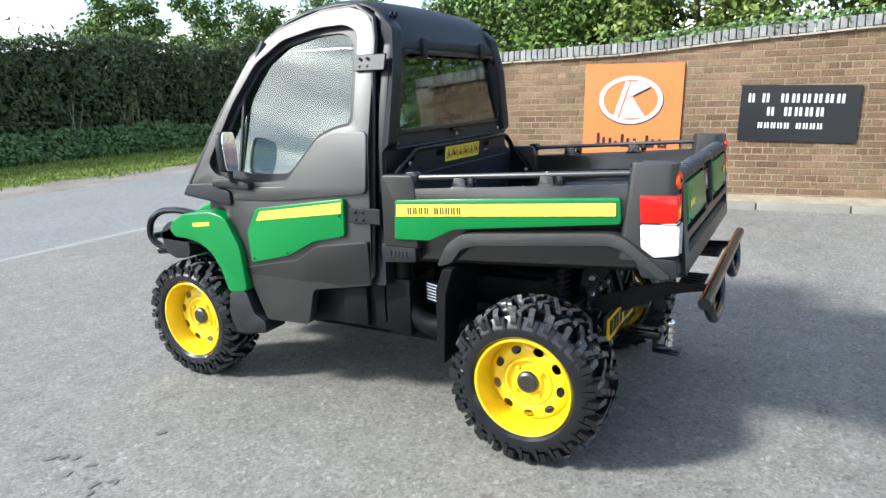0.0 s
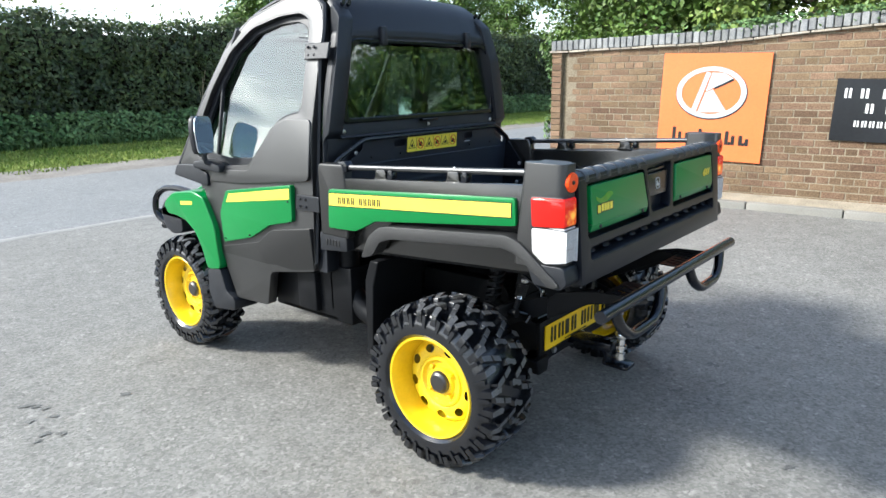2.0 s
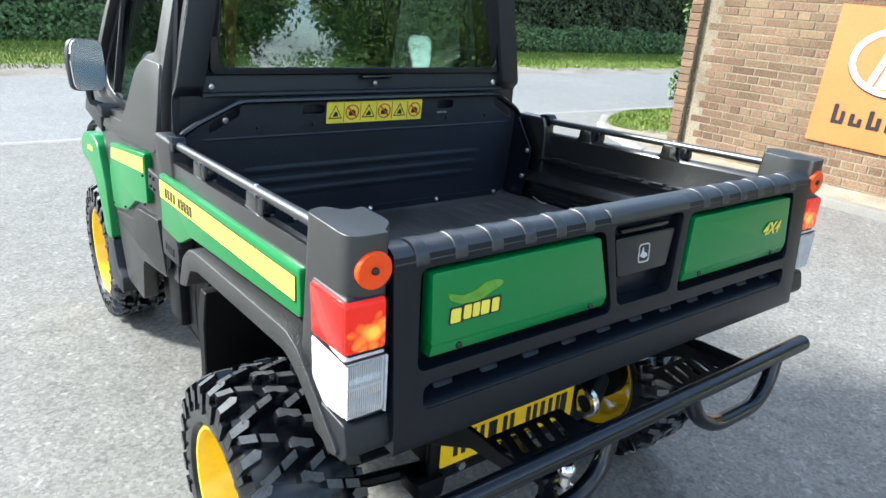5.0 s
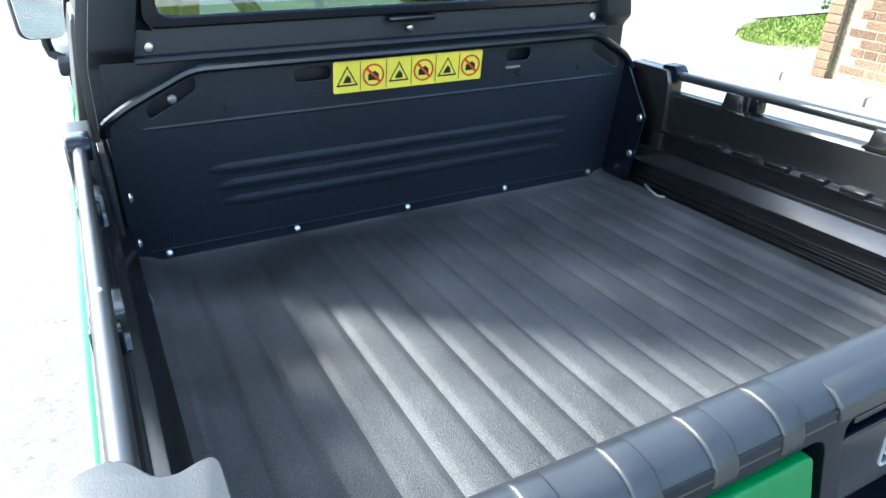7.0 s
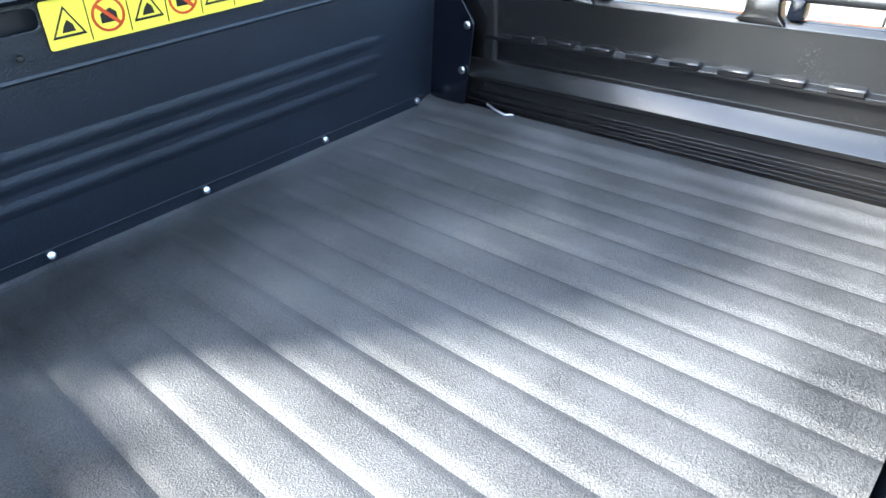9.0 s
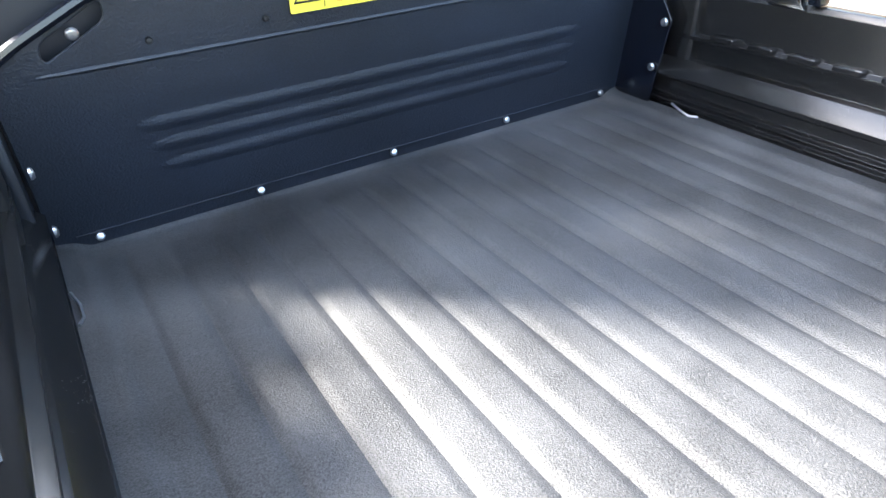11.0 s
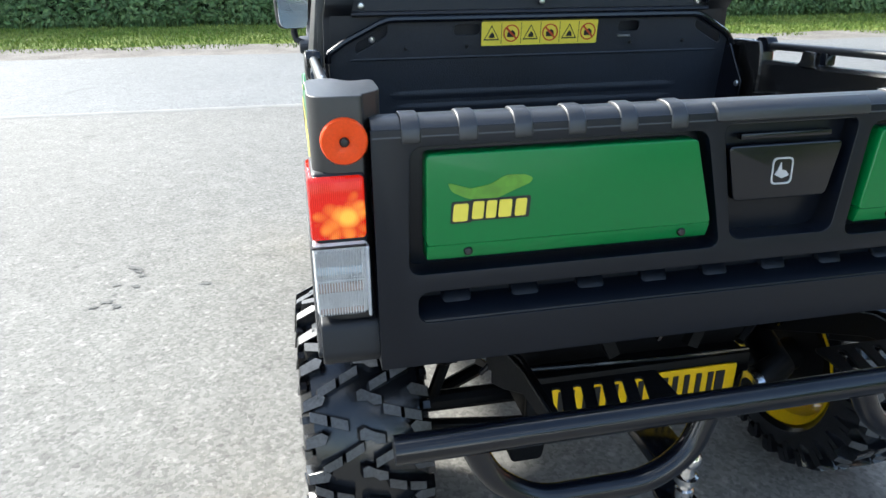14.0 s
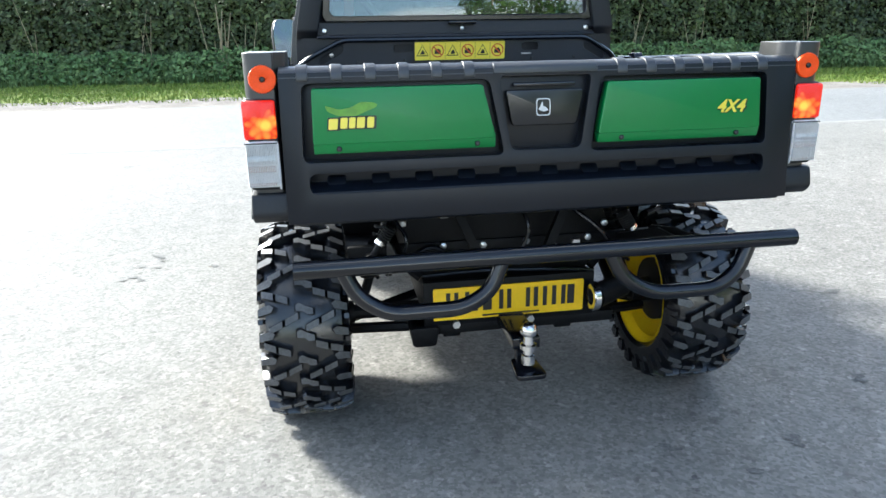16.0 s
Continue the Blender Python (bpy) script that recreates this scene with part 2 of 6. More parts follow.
M_RED = lens_material("red_lamp_lens", (0.30, 0.004, 0.003), trans=0.1)
sunlit_lens(M_RED)
M_CLEAR = lens_material("clear_lamp_lens", (0.66, 0.65, 0.64), trans=0.10)
M_AMBER = lens_material("amber_tinted_lens", (0.46, 0.36, 0.31), trans=0.10)
M_FACET = lens_material("blue_grey_lens", (0.56, 0.62, 0.66), trans=0.10)
M_REFLECTOR = material("red_reflector", (0.85, 0.075, 0.010), rough=0.3, vary=0.08, scale=40, fine=300, bump=0.4, bump_scale=500, coat=0.1, spec=0.2)
M_GLASS = glass_material("tinted_cab_glass", (0.62, 0.71, 0.68))
M_SEAT = material("black_vinyl", (0.014, 0.014, 0.015), rough=0.5, vary=0.3, bump=0.2)
M_BELT = material("orange_belt", (0.30, 0.075, 0.02), rough=0.7)
M_BRICK = material("red_stock_brick", (0.098, 0.058, 0.037), rough=0.9, scale=1.1, fine=70, colour2=(0.245, 0.168, 0.105), random_obj=0.24, bump=0.8, bump_scale=90, spec=0.2, bump_dist=0.004, placed=True)
M_BRICKS = material("red_stock_brick_far", (0.098, 0.058, 0.037), rough=0.9, scale=1.1, fine=70, colour2=(0.245, 0.168, 0.105), random_island=0.24, bump=0.8, bump_scale=90, spec=0.2, bump_dist=0.004, placed=True)
M_CREASE = material("pale_creasing_tile", (0.30, 0.265, 0.215), rough=0.9, vary=0.3, scale=6, fine=60, random_island=0.2, bump=0.6, bump_scale=90, spec=0.2)
M_BLUEBRICK = material("blue_coping_brick", (0.15, 0.155, 0.16), rough=0.85, scale=10, fine=80, colour2=(0.27, 0.27, 0.26), random_obj=0.25, bump=0.7, bump_scale=90, spec=0.2, bump_dist=0.004, placed=True)
M_MORTAR = material("lime_mortar", (0.145, 0.118, 0.083), rough=0.95, colour2=(0.30, 0.255, 0.185), scale=1.6, fine=60, bump=0.8, bump_scale=150, spec=0.1, bump_dist=0.004, placed=True)
M_KERB = material("concrete_kerb", (0.235, 0.225, 0.20), rough=0.9, vary=0.18, scale=3, fine=90, bump=0.7, bump_scale=130, spec=0.2, random_obj=0.12)
M_EDGE = material("worn_edging", (0.25, 0.245, 0.23), rough=0.9, vary=0.15, scale=3, fine=60, bump=0.5, bump_scale=120, spec=0.2)
M_GRAVEL = material("sandy_gravel", (0.285, 0.245, 0.185), rough=0.95, vary=0.25, scale=5, fine=70, bump=1.0, bump_scale=70, spec=0.1, bump_dist=0.01)
M_EARTH = material("bare_earth", (0.15, 0.125, 0.085), rough=0.95, vary=0.4, scale=2, fine=40, bump=1.0, bump_scale=40, spec=0.1, bump_dist=0.02)
M_GRIT = material("gritty_lane_edge", (0.145, 0.130, 0.115), rough=0.95, scale=1.6, fine=30, colour2=(0.265, 0.245, 0.22), bump=1.0, bump_scale=40, spec=0.1, bump_dist=0.02)
M_TURF = material("mown_turf", (0.085, 0.130, 0.022), rough=0.9, scale=1.2, fine=25, colour2=(0.155, 0.185, 0.045), bump=1.0, bump_scale=45, spec=0.1, bump_dist=0.02)
M_BLADE = material("grass_blades", (0.095, 0.165, 0.022), rough=0.6, scale=1.0, fine=9, colour2=(0.195, 0.235, 0.055), random_island=0.35, spec=0.25)
M_NETTLE = material("nettle_leaves", (0.046, 0.098, 0.028), rough=0.6, scale=1.1, fine=7, colour2=(0.125, 0.195, 0.072), random_island=0.4, spec=0.25)
M_HEDGE = material("hedge_leaves", (0.020, 0.034, 0.011), rough=0.5, scale=0.5, fine=5, colour2=(0.082, 0.110, 0.040), random_island=0.5, spec=0.3)
M_TREE = material("tree_leaves", (0.040, 0.080, 0.014), rough=0.5, scale=0.4, fine=4, colour2=(0.11, 0.18, 0.035), random_island=0.4, spec=0.3)
M_LEAFLIGHT = material("bright_leaves", (0.055, 0.105, 0.016), rough=0.5, scale=0.8, fine=6, colour2=(0.150, 0.200, 0.045), random_island=0.4, spec=0.3)
M_BARK = material("bark", (0.085, 0.068, 0.050), rough=0.9, vary=0.35, scale=4, fine=30, bump=1.0, bump_scale=25, spec=0.1, bump_dist=0.02)
M_HEDGE_CORE = material("hedge_shaded_core", (0.020, 0.018, 0.012), rough=0.95, vary=0.5, scale=3, fine=30, bump=1.0, bump_scale=20, spec=0.1, bump_dist=0.05)
M_STALK = material("dry_stalks", (0.24, 0.20, 0.125), rough=0.9, vary=0.4, scale=5)
M_STAIN = material("dark_tarmac_stain", (0.116, 0.115, 0.109), rough=0.8, vary=0.4, scale=30, fine=160, bump=0.6, bump_scale=150, spec=0.2, bump_dist=0.004)
M_POLE = material("weathered_pole", (0.20, 0.17, 0.13), rough=0.9, vary=0.3, scale=5)


def asphalt_material(name, light, dark, stone):
    """Worn tarmac: stone speckle, patches of wear, a few dark stains."""
    m = material(name, dark, rough=0.80, scale=0.55, fine=7.0, colour2=light, bump=0.5, bump_scale=150, spec=0.30, bump_dist=0.004)
    n, l = m.node_tree.nodes, m.node_tree.links
    b = n["Principled BSDF"]
    base = b.inputs["Base Color"].links[0].from_socket
    co = n.new("ShaderNodeTexCoord")
    vor = n.new("ShaderNodeTexVoronoi")
    vor.inputs["Scale"].default_value = 85.0
    l.new(co.outputs["Object"], vor.inputs["Vector"])
    rng = n.new("ShaderNodeMapRange")
    rng.inputs["To Min"].default_value, rng.inputs["To Max"].default_value = 1 - stone, 1 + stone
    sep = n.new("ShaderNodeSeparateColor")
    l.new(vor.outputs["Color"], sep.inputs["Color"])
    l.new(sep.outputs["Red"], rng.inputs["Value"])
    stain = n.new("ShaderNodeTexNoise")
    stain.inputs["Scale"].default_value, stain.inputs["Detail"].default_value, stain.inputs["Distortion"].default_value = 1.7, 6.0, 0.6
    l.new(co.outputs["Object"], stain.inputs["Vector"])
    sr = n.new("ShaderNodeMapRange")
    sr.inputs["From Min"].default_value, sr.inputs["From Max"].default_value = 0.66, 0.74
    sr.inputs["To Min"].default_value, sr.inputs["To Max"].default_value = 1.0, 0.72
    l.new(stain.outputs["Fac"], sr.inputs["Value"])
    mul = n.new("ShaderNodeMath")
    mul.operation = "MULTIPLY"
    l.new(rng.outputs["Result"], mul.inputs[0])
    l.new(sr.outputs["Result"], mul.inputs[1])
    # coarse chips, a few much lighter or darker than the rest, and small dark spots
    chips, spots = n.new("ShaderNodeTexVoronoi"), n.new("ShaderNodeTexVoronoi")
    chips.inputs["Scale"].default_value, spots.inputs["Scale"].default_value = 52.0, 5.5
    tone = n.new("ShaderNodeValToRGB")
    tone.color_ramp.elements[0].position, tone.color_ramp.elements[0].color = 0.0, (0.57, 0.57, 0.57, 1)
    tone.color_ramp.elements[1].position, tone.color_ramp.elements[1].color = 1.0, (1.0, 1.0, 1.0, 1)
    for pos, val in ((0.07, 0.66), (0.11, 0.74), (0.86, 0.74), (0.92, 0.83)):
        tone.color_ramp.elements.new(pos).color = (val, val, val, 1)
    sep2 = n.new("ShaderNodeSeparateColor")
    dark = n.new("ShaderNodeMapRange")
    dark.inputs["From Min"].default_value, dark.inputs["From Max"].default_value = 0.05, 0.14
    dark.inputs["To Min"].default_value, dark.inputs["To Max"].default_value = 0.70, 1.0
    mul2, mul3 = n.new("ShaderNodeMath"), n.new("ShaderNodeMath")
    mul2.operation = mul3.operation = "MULTIPLY"
    l.new(co.outputs["Object"], chips.inputs["Vector"])
    l.new(co.outputs["Object"], spots.inputs["Vector"])
    l.new(chips.outputs["Color"], sep2.inputs["Color"])
    l.new(sep2.outputs["Green"], tone.inputs["Fac"])
    l.new(spots.outputs["Distance"], dark.inputs["Value"])
    l.new(mul.outputs[0], mul2.inputs[0])
    l.new(tone.outputs["Color"], mul2.inputs[1])
    l.new(mul2.outputs[0], mul3.inputs[0])
    l.new(dark.outputs["Result"], mul3.inputs[1])
    mul = n.new("ShaderNodeMath")
    mul.operation = "MULTIPLY"
    mul.inputs[1].default_value = 1.345
    l.new(mul3.outputs[0], mul.inputs[0])
    hsv = n.new("ShaderNodeHueSaturation")
    l.new(mul.outputs[0], hsv.inputs["Value"])
    l.new(base, hsv.inputs["Color"])
    l.new(hsv.outputs["Color"], b.inputs["Base Color"])
    return m


M_YARD = asphalt_material("worn_yard_tarmac", (0.184, 0.180, 0.166), (0.136, 0.132, 0.121), 0.24)
M_ROAD = asphalt_material("worn_road_tarmac", (0.185, 0.188, 0.185), (0.148, 0.151, 0.150), 0.22)


# ---- shape helpers ----
def finish(name, bm, mat, parent=None, label="", m=None, smooth=35):
    """Links a bmesh as one mesh object."""
    bmesh.ops.recalc_face_normals(bm, faces=bm.faces)
    me = bpy.data.meshes.new(name)
    bm.to_mesh(me)
    bm.free()
    return link(name, me, mat, parent, label, m, smooth)


def link(name, me, mat, parent=None, label="", m=None, smooth=35):
    mats = mat if isinstance(mat, (list, tuple)) else [mat]
    if not me.materials:
        for one in mats:
            me.materials.append(one)
        if smooth:
            me.shade_smooth()
            me.set_sharp_from_angle(angle=radians(smooth))
    ob = new(name, me)
    if parent is not None:
        ob.parent = parent
    if m is not None:
        ob.matrix_basis = m
    if label:
        ob["label"] = label
    return ob


part = finish


def thing(name, label, category, group="", kind="", at=(0, 0, 0)):
    ob = new(name)
    ob.location = at
    ob.empty_display_size = 0.1
    return tagged(ob, label, category, group, kind)


AX = {"x": lambda a, p: (a, p[0], p[1]), "y": lambda a, p: (p[0], a, p[1]), "z": lambda a, p: (p[0], p[1], a)}


def rounded(pts, r, n=4):
    """A polygon with its corners rounded; r is one radius or one for each corner."""
    out, k = [], len(pts)
    for i in range(k):
        p, a, b = Vector(pts[i]), Vector(pts[i - 1]), Vector(pts[(i + 1) % k])
        rr = r[i] if isinstance(r, (list, tuple)) else r
        u, v = (a - p), (b - p)
        d = min(rr, u.length * 0.45, v.length * 0.45)
        if d < 1e-5:
            out.append(tuple(p))
            continue
        s, e = p + u.normalized() * d, p + v.normalized() * d
        for j in range(n + 1):
            t = j / n
            out.append(tuple((1 - t) ** 2 * s + 2 * t * (1 - t) * p + t ** 2 * e))
    return out


def fillet(pts, r, n=5):
    """An open 3D path with rounded bends."""
    pts = [Vector(p) for p in pts]
    out = [pts[0]]
    for i in range(1, len(pts) - 1):
        p, u, v = pts[i], pts[i - 1] - pts[i], pts[i + 1] - pts[i]
        d = min(r, u.length * 0.48, v.length * 0.48)
        s, e = p + u.normalized() * d, p + v.normalized() * d
        out += [(1 - t) ** 2 * s + 2 * t * (1 - t) * p + t ** 2 * e for t in (j / n for j in range(n + 1))]
    return out + [pts[-1]]


def bevel_sharp(bm, width, seg=2, angle=30):
    if width > 0:
        edges = [e for e in bm.edges if len(e.link_faces) == 2 and e.calc_face_angle(0) > radians(angle)]
        bmesh.ops.bevel(bm, geom=edges, offset=width, segments=seg, profile=0.5, affect="EDGES", clamp_overlap=True)


def prism(poly, a, b, axis="x", bevel=0.0, seg=2, holes=(), bm=None):
    """A flat outline, with holes, pushed from a to b along an axis; edges bevelled."""
    own = bmesh.new()
    f = AX[axis]
    if holes:
        edges = []
        for loop in (poly, *holes):
            vs = [own.verts.new(f(a, p)) for p in loop]
            edges += [own.edges.new((vs[i], vs[(i + 1) % len(vs)])) for i in range(len(vs))]
        bmesh.ops.triangle_fill(own, use_beauty=True, use_dissolve=False, edges=edges)
        got = bmesh.ops.extrude_face_region(own, geom=own.faces[:])
        step = Vector(f(b, (0, 0))) - Vector(f(a, (0, 0)))
        bmesh.ops.translate(own, vec=step, verts=[g for g in got["geom"] if isinstance(g, bmesh.types.BMVert)])
    else:
        va, vb = [own.verts.new(f(a, p)) for p in poly], [own.verts.new(f(b, p)) for p in poly]
        own.faces.new(va)
        own.faces.new(vb[::-1])
        for i in range(len(poly)):
            j = (i + 1) % len(poly)
            own.faces.new((va[i], vb[i], vb[j], va[j]))
    bmesh.ops.recalc_face_normals(own, faces=own.faces)
    bevel_sharp(own, bevel, seg)
    return merge(bm, own)


def merge(bm, own):
    if bm is None:
        return own
    me = bpy.data.meshes.new("join")
    own.to_mesh(me)
    own.free()
    bm.from_mesh(me)
    bpy.data.meshes.remove(me)
    return bm


def block(x0, x1, y0, y1, z0, z1, bevel=0.006, seg=2, bm=None):
    return prism([(x0, y0), (x1, y0), (x1, y1), (x0, y1)], z0, z1, "z", bevel, seg, bm=bm)


def tube(path, r, seg=10, bm=None, caps=True):
    own = bmesh.new()
    path = [Vector(p) for p in path]
    rings, side = [], None
    for i, p in enumerate(path):
        d = (path[min(i + 1, len(path) - 1)] - path[max(i - 1, 0)]).normalized()
        if side is None:
            side = d.orthogonal().normalized()
        side = (side - d * side.dot(d)).normalized()
        up = d.cross(side)
        rad = r[i] if isinstance(r, (list, tuple)) else r
        rings.append([own.verts.new(p + rad * (math.cos(k * math.tau / seg) * side + math.sin(k * math.tau / seg) * up)) for k in range(seg)])
    for a, b in zip(rings, rings[1:]):
        for k in range(seg):
            own.faces.new((a[k], a[(k + 1) % seg], b[(k + 1) % seg], b[k]))
    if caps:
        own.faces.new(rings[0][::-1])
        own.faces.new(rings[-1])
    return merge(bm, own)


def lathe(profile, seg=32, bm=None, closed=False):
    """Turns (along, radius) about the x axis."""
    own = bmesh.new()
    rings = [[own.verts.new((a, r * math.cos(k * math.tau / seg), r * math.sin(k * math.tau / seg))) for k in range(seg)] if r > 1e-5
             else [own.verts.new((a, 0, 0))] for a, r in profile]
    pairs = list(zip(rings, rings[1:])) + ([(rings[-1], rings[0])] if closed else [])
    for a, b in pairs:
        for k in range(seg):
            j = (k + 1) % seg
            if len(a) == 1:
                own.faces.new((a[0], b[k], b[j]))
            elif len(b) == 1:
                own.faces.new((a[k], a[j], b[0]))
            else:
                own.faces.new((a[k], a[j], b[j], b[k]))
    return merge(bm, own)


def loft(sections, bm=None, caps=True):
    own = bmesh.new()
    rings = [[own.verts.new(p) for p in s] for s in sections]
    for a, b in zip(rings, rings[1:]):
        for k in range(len(a)):
            own.faces.new((a[k], a[(k + 1) % len(a)], b[(k + 1) % len(a)], b[k]))
    if caps:
        own.faces.new(rings[0][::-1])
        own.faces.new(rings[-1])
    return merge(bm, own)


def move(bm, fn):
    for v in bm.verts:
        v.co = fn(v.co)
    return bm


def turned(bm, m):
    bmesh.ops.transform(bm, matrix=m, verts=bm.verts)
    return bm


def leaves(name, centres, normals, size, mat, parent=None, label="", aspect=0.55, fold=0.18, seed=1):
    """Many small folded leaves as one mesh: each a kite of two triangles."""
    rng = np.random.default_rng(seed)
    c, n = np.asarray(centres, float), np.asarray(normals, float)
    k = len(c)
    n = n + rng.normal(0, 0.55, (k, 3))
    n /= np.linalg.norm(n, axis=1, keepdims=True)
    t = rng.normal(0, 1, (k, 3))
    t -= (t * n).sum(1, keepdims=True) * n
    t /= np.linalg.norm(t, axis=1, keepdims=True)
    b = np.cross(n, t)
    s = (np.asarray(size) * rng.uniform(0.6, 1.4, k))[:, None]
    p = np.stack([c - t * s, c + b * s * aspect + n * s * fold, c + t * s, c - b * s * aspect + n * s * fold], 1).reshape(-1, 3)
    base = np.arange(k)[:, None] * 4
    tri = np.concatenate([base + [0, 1, 2], base + [0, 2, 3]], 1).reshape(-1)
    return raw(name, p, tri, 3, mat, parent, label)


def raw(name, points, corners, per, mat, parent=None, label="", smooth=False):
    me = bpy.data.meshes.new(name)
    faces = len(corners) // per
    me.vertices.add(len(points))
    me.vertices.foreach_set("co", np.asarray(points, np.float32).reshape(-1))
    me.loops.add(len(corners))
    me.loops.foreach_set("vertex_index", np.asarray(corners, np.int32))
    me.polygons.add(faces)
    me.polygons.foreach_set("loop_start", np.arange(faces, dtype=np.int32) * per)
    me.polygons.foreach_set("loop_total", np.full(faces, per, np.int32))
    me.update(calc_edges=True)
    return link(name, me, mat, parent, label, smooth=60 if smooth else 0)


def blades(name, bases, height, width, mat, parent=None, label="", seed=2, lean=0.35):
    """Grass: one narrow leaning triangle pair a blade."""
    rng = np.random.default_rng(seed)
    c = np.asarray(bases, float)
    k = len(c)
    a = rng.uniform(0, math.tau, k)
    side = np.stack([np.cos(a), np.sin(a), np.zeros(k)], 1)
    h = (np.asarray(height) * rng.uniform(0.5, 1.3, k))[:, None]
    w = (np.asarray(width) * rng.uniform(0.7, 1.3, k))[:, None]
    off = rng.normal(0, lean, (k, 3)) * h
    off[:, 2] = 0
    mid, tip = c + off * 0.35 + [0, 0, 0.6] * h, c + off + [0, 0, 1] * h
    p = np.stack([c - side * w, c + side * w, mid + side * w * 0.7, tip, mid - side * w * 0.7], 1).reshape(-1, 3)
    base = np.arange(k)[:, None] * 5
    tri = np.concatenate([base + [0, 1, 2], base + [0, 2, 4], base + [4, 2, 3]], 1).reshape(-1)
    return raw(name, p, tri, 3, mat, parent, label)


def wave(x, y, s, seed=0.0):
    return noise.noise(Vector((x * s + seed, y * s - seed, seed)))


def smoothstep(a, b, v):
    t = min(1.0, max(0.0, (v - a) / (b - a)))
    return t * t * (3 - 2 * t)


# ---- the ground ----
def rise(x, y):
    """The yard climbs gently towards the wall."""
    return 0.15 * smoothstep(1.2, 5.2, x) * (1 - smoothstep(3.6, 6.0, y))


def wall_x(y):
    return 5.12 + 0.06 * (1 - y)


def kerb_path():
    pts = [(wall_x(y) - 0.32, y) for y in np.arange(-14.0, 2.9, 0.45)]
    pts += [(4.80, 3.02), (4.97, 3.40), (5.19, 3.76), (5.45, 4.12), (5.76, 4.50), (6.12, 4.84), (6.56, 5.11), (7.12, 5.27), (7.80, 5.34)]
    pts += [(x, 5.35) for x in np.arange(8.6, 26, 0.9)]
    return pts


KERB = kerb_path()


def grid_sheet(name, xs, ys, height, mat, label="", category="", smooth=True):
    pts = [(x, y, height(x, y)) for y in ys for x in xs]
    w = len(xs)
    quads = [i for r in range(len(ys) - 1) for c in range(w - 1) for i in (r * w + c, r * w + c + 1, (r + 1) * w + c + 1, (r + 1) * w + c)]
    ob = raw(name, pts, quads, 4, mat, smooth=smooth)
    return tagged(ob, label, category, kind="structure")


far = [-3000, -600, -150, -60] + list(np.arange(-40, 60.1, 4.0)) + [80, 150, 600, 3000]
grid_sheet("ground", far, [-3000, -600, -150, -60, -40, -31] + list(np.arange(-28, 60, 4.0)) + [80, 150, 600, 3000],
           lambda x, y: -0.06, M_TURF, "grassy ground reaching to the horizon", "ground")
grid_sheet("yard", list(np.arange(-36, -4, 4.0)) + list(np.arange(-4, 8.1, 0.4)), list(np.arange(-32, -4, 4.0)) + list(np.arange(-4, 5.7, 0.4)) + [6.02],
           lambda x, y: rise(x, y), M_YARD, "worn grey tarmac yard with stone speckle", "tarmac yard")
grid_sheet("road", list(np.arange(-60, 61, 3.0)), [6.14, 7.5, 9.0, 10.5, 12.4],
           lambda x, y: 0.012 - 0.02 * ((y - 9.2) / 3) ** 2, M_ROAD, "pale grey tarmac lane", "road")


def edging():
    """The pale strip between yard and lane, with uneven edges."""
    bm = bmesh.new()
    rows = []
    for i, x in enumerate(np.arange(-40, 40.1, 0.25)):
        w = 0.012 * wave(x, 0, 3.0, 4.2)
        rows.append([bm.verts.new((x, 6.00 + w, 0.001)), bm.verts.new((x, 6.035 + w, 0.012)), bm.verts.new((x, 6.10 - w, 0.012)), bm.verts.new((x, 6.17 - w, -0.004))])
    for a, b in zip(rows, rows[1:]):
        for k in range(3):
            bm.faces.new((a[k], b[k], b[k + 1], a[k + 1]))
    return tagged(finish("road_edging", bm, M_EDGE), "pale concrete edging strip between yard and lane", "edging", kind="structure")


edging()


def verge_y(x):
    return 11.50 - 0.045 * x + 0.18 * wave(x, 0, 0.6, 2.0) + 0.08 * wave(x, 0, 2.6, 7.0)


def verge_z(x, y):
    d = y - verge_y(x)
    return 0.05 * smoothstep(0, 1.0, d) + 0.02 * wave(x, y, 0.9) + 0.006 + 0.03 * max(0.0, d - 2.0)


xs = np.arange(-34, 46.1, 0.4)
bm = bmesh.new()
rows = []
for x in xs:
    y0 = verge_y(x)
    rows.append([bm.verts.new((x, y, z)) for y, z in ((y0 - 0.85 + 0.12 * wave(x, 0, 1.9, 5.0), 0.002), (y0 - 0.3, 0.014), (y0 + 0.25, verge_z(x, y0 + 0.25)), (y0 + 0.6, verge_z(x, y0 + 0.6)))])
for a, b in zip(rows, rows[1:]):
    for k in range(3):
        bm.faces.new((a[k], b[k], b[k + 1], a[k + 1]))
tagged(finish("verge_edge", bm, M_GRIT), "grey gritty earth along the lane's edge", "earth", kind="structure")
bm = bmesh.new()
rows = []
for x in xs:
    y0 = verge_y(x) + 0.6
    rows.append([bm.verts.new((x, y, verge_z(x, y))) for y in (y0, y0 + 0.6, y0 + 1.3, y0 + 2.2, y0 + 3.4, y0 + 8.0)])
for a, b in zip(rows, rows[1:]):
    for k in range(5):
        bm.faces.new((a[k], b[k], b[k + 1], a[k + 1]))
tagged(finish("verge", bm, M_TURF), "mown green grass verge", "grass", kind="structure")

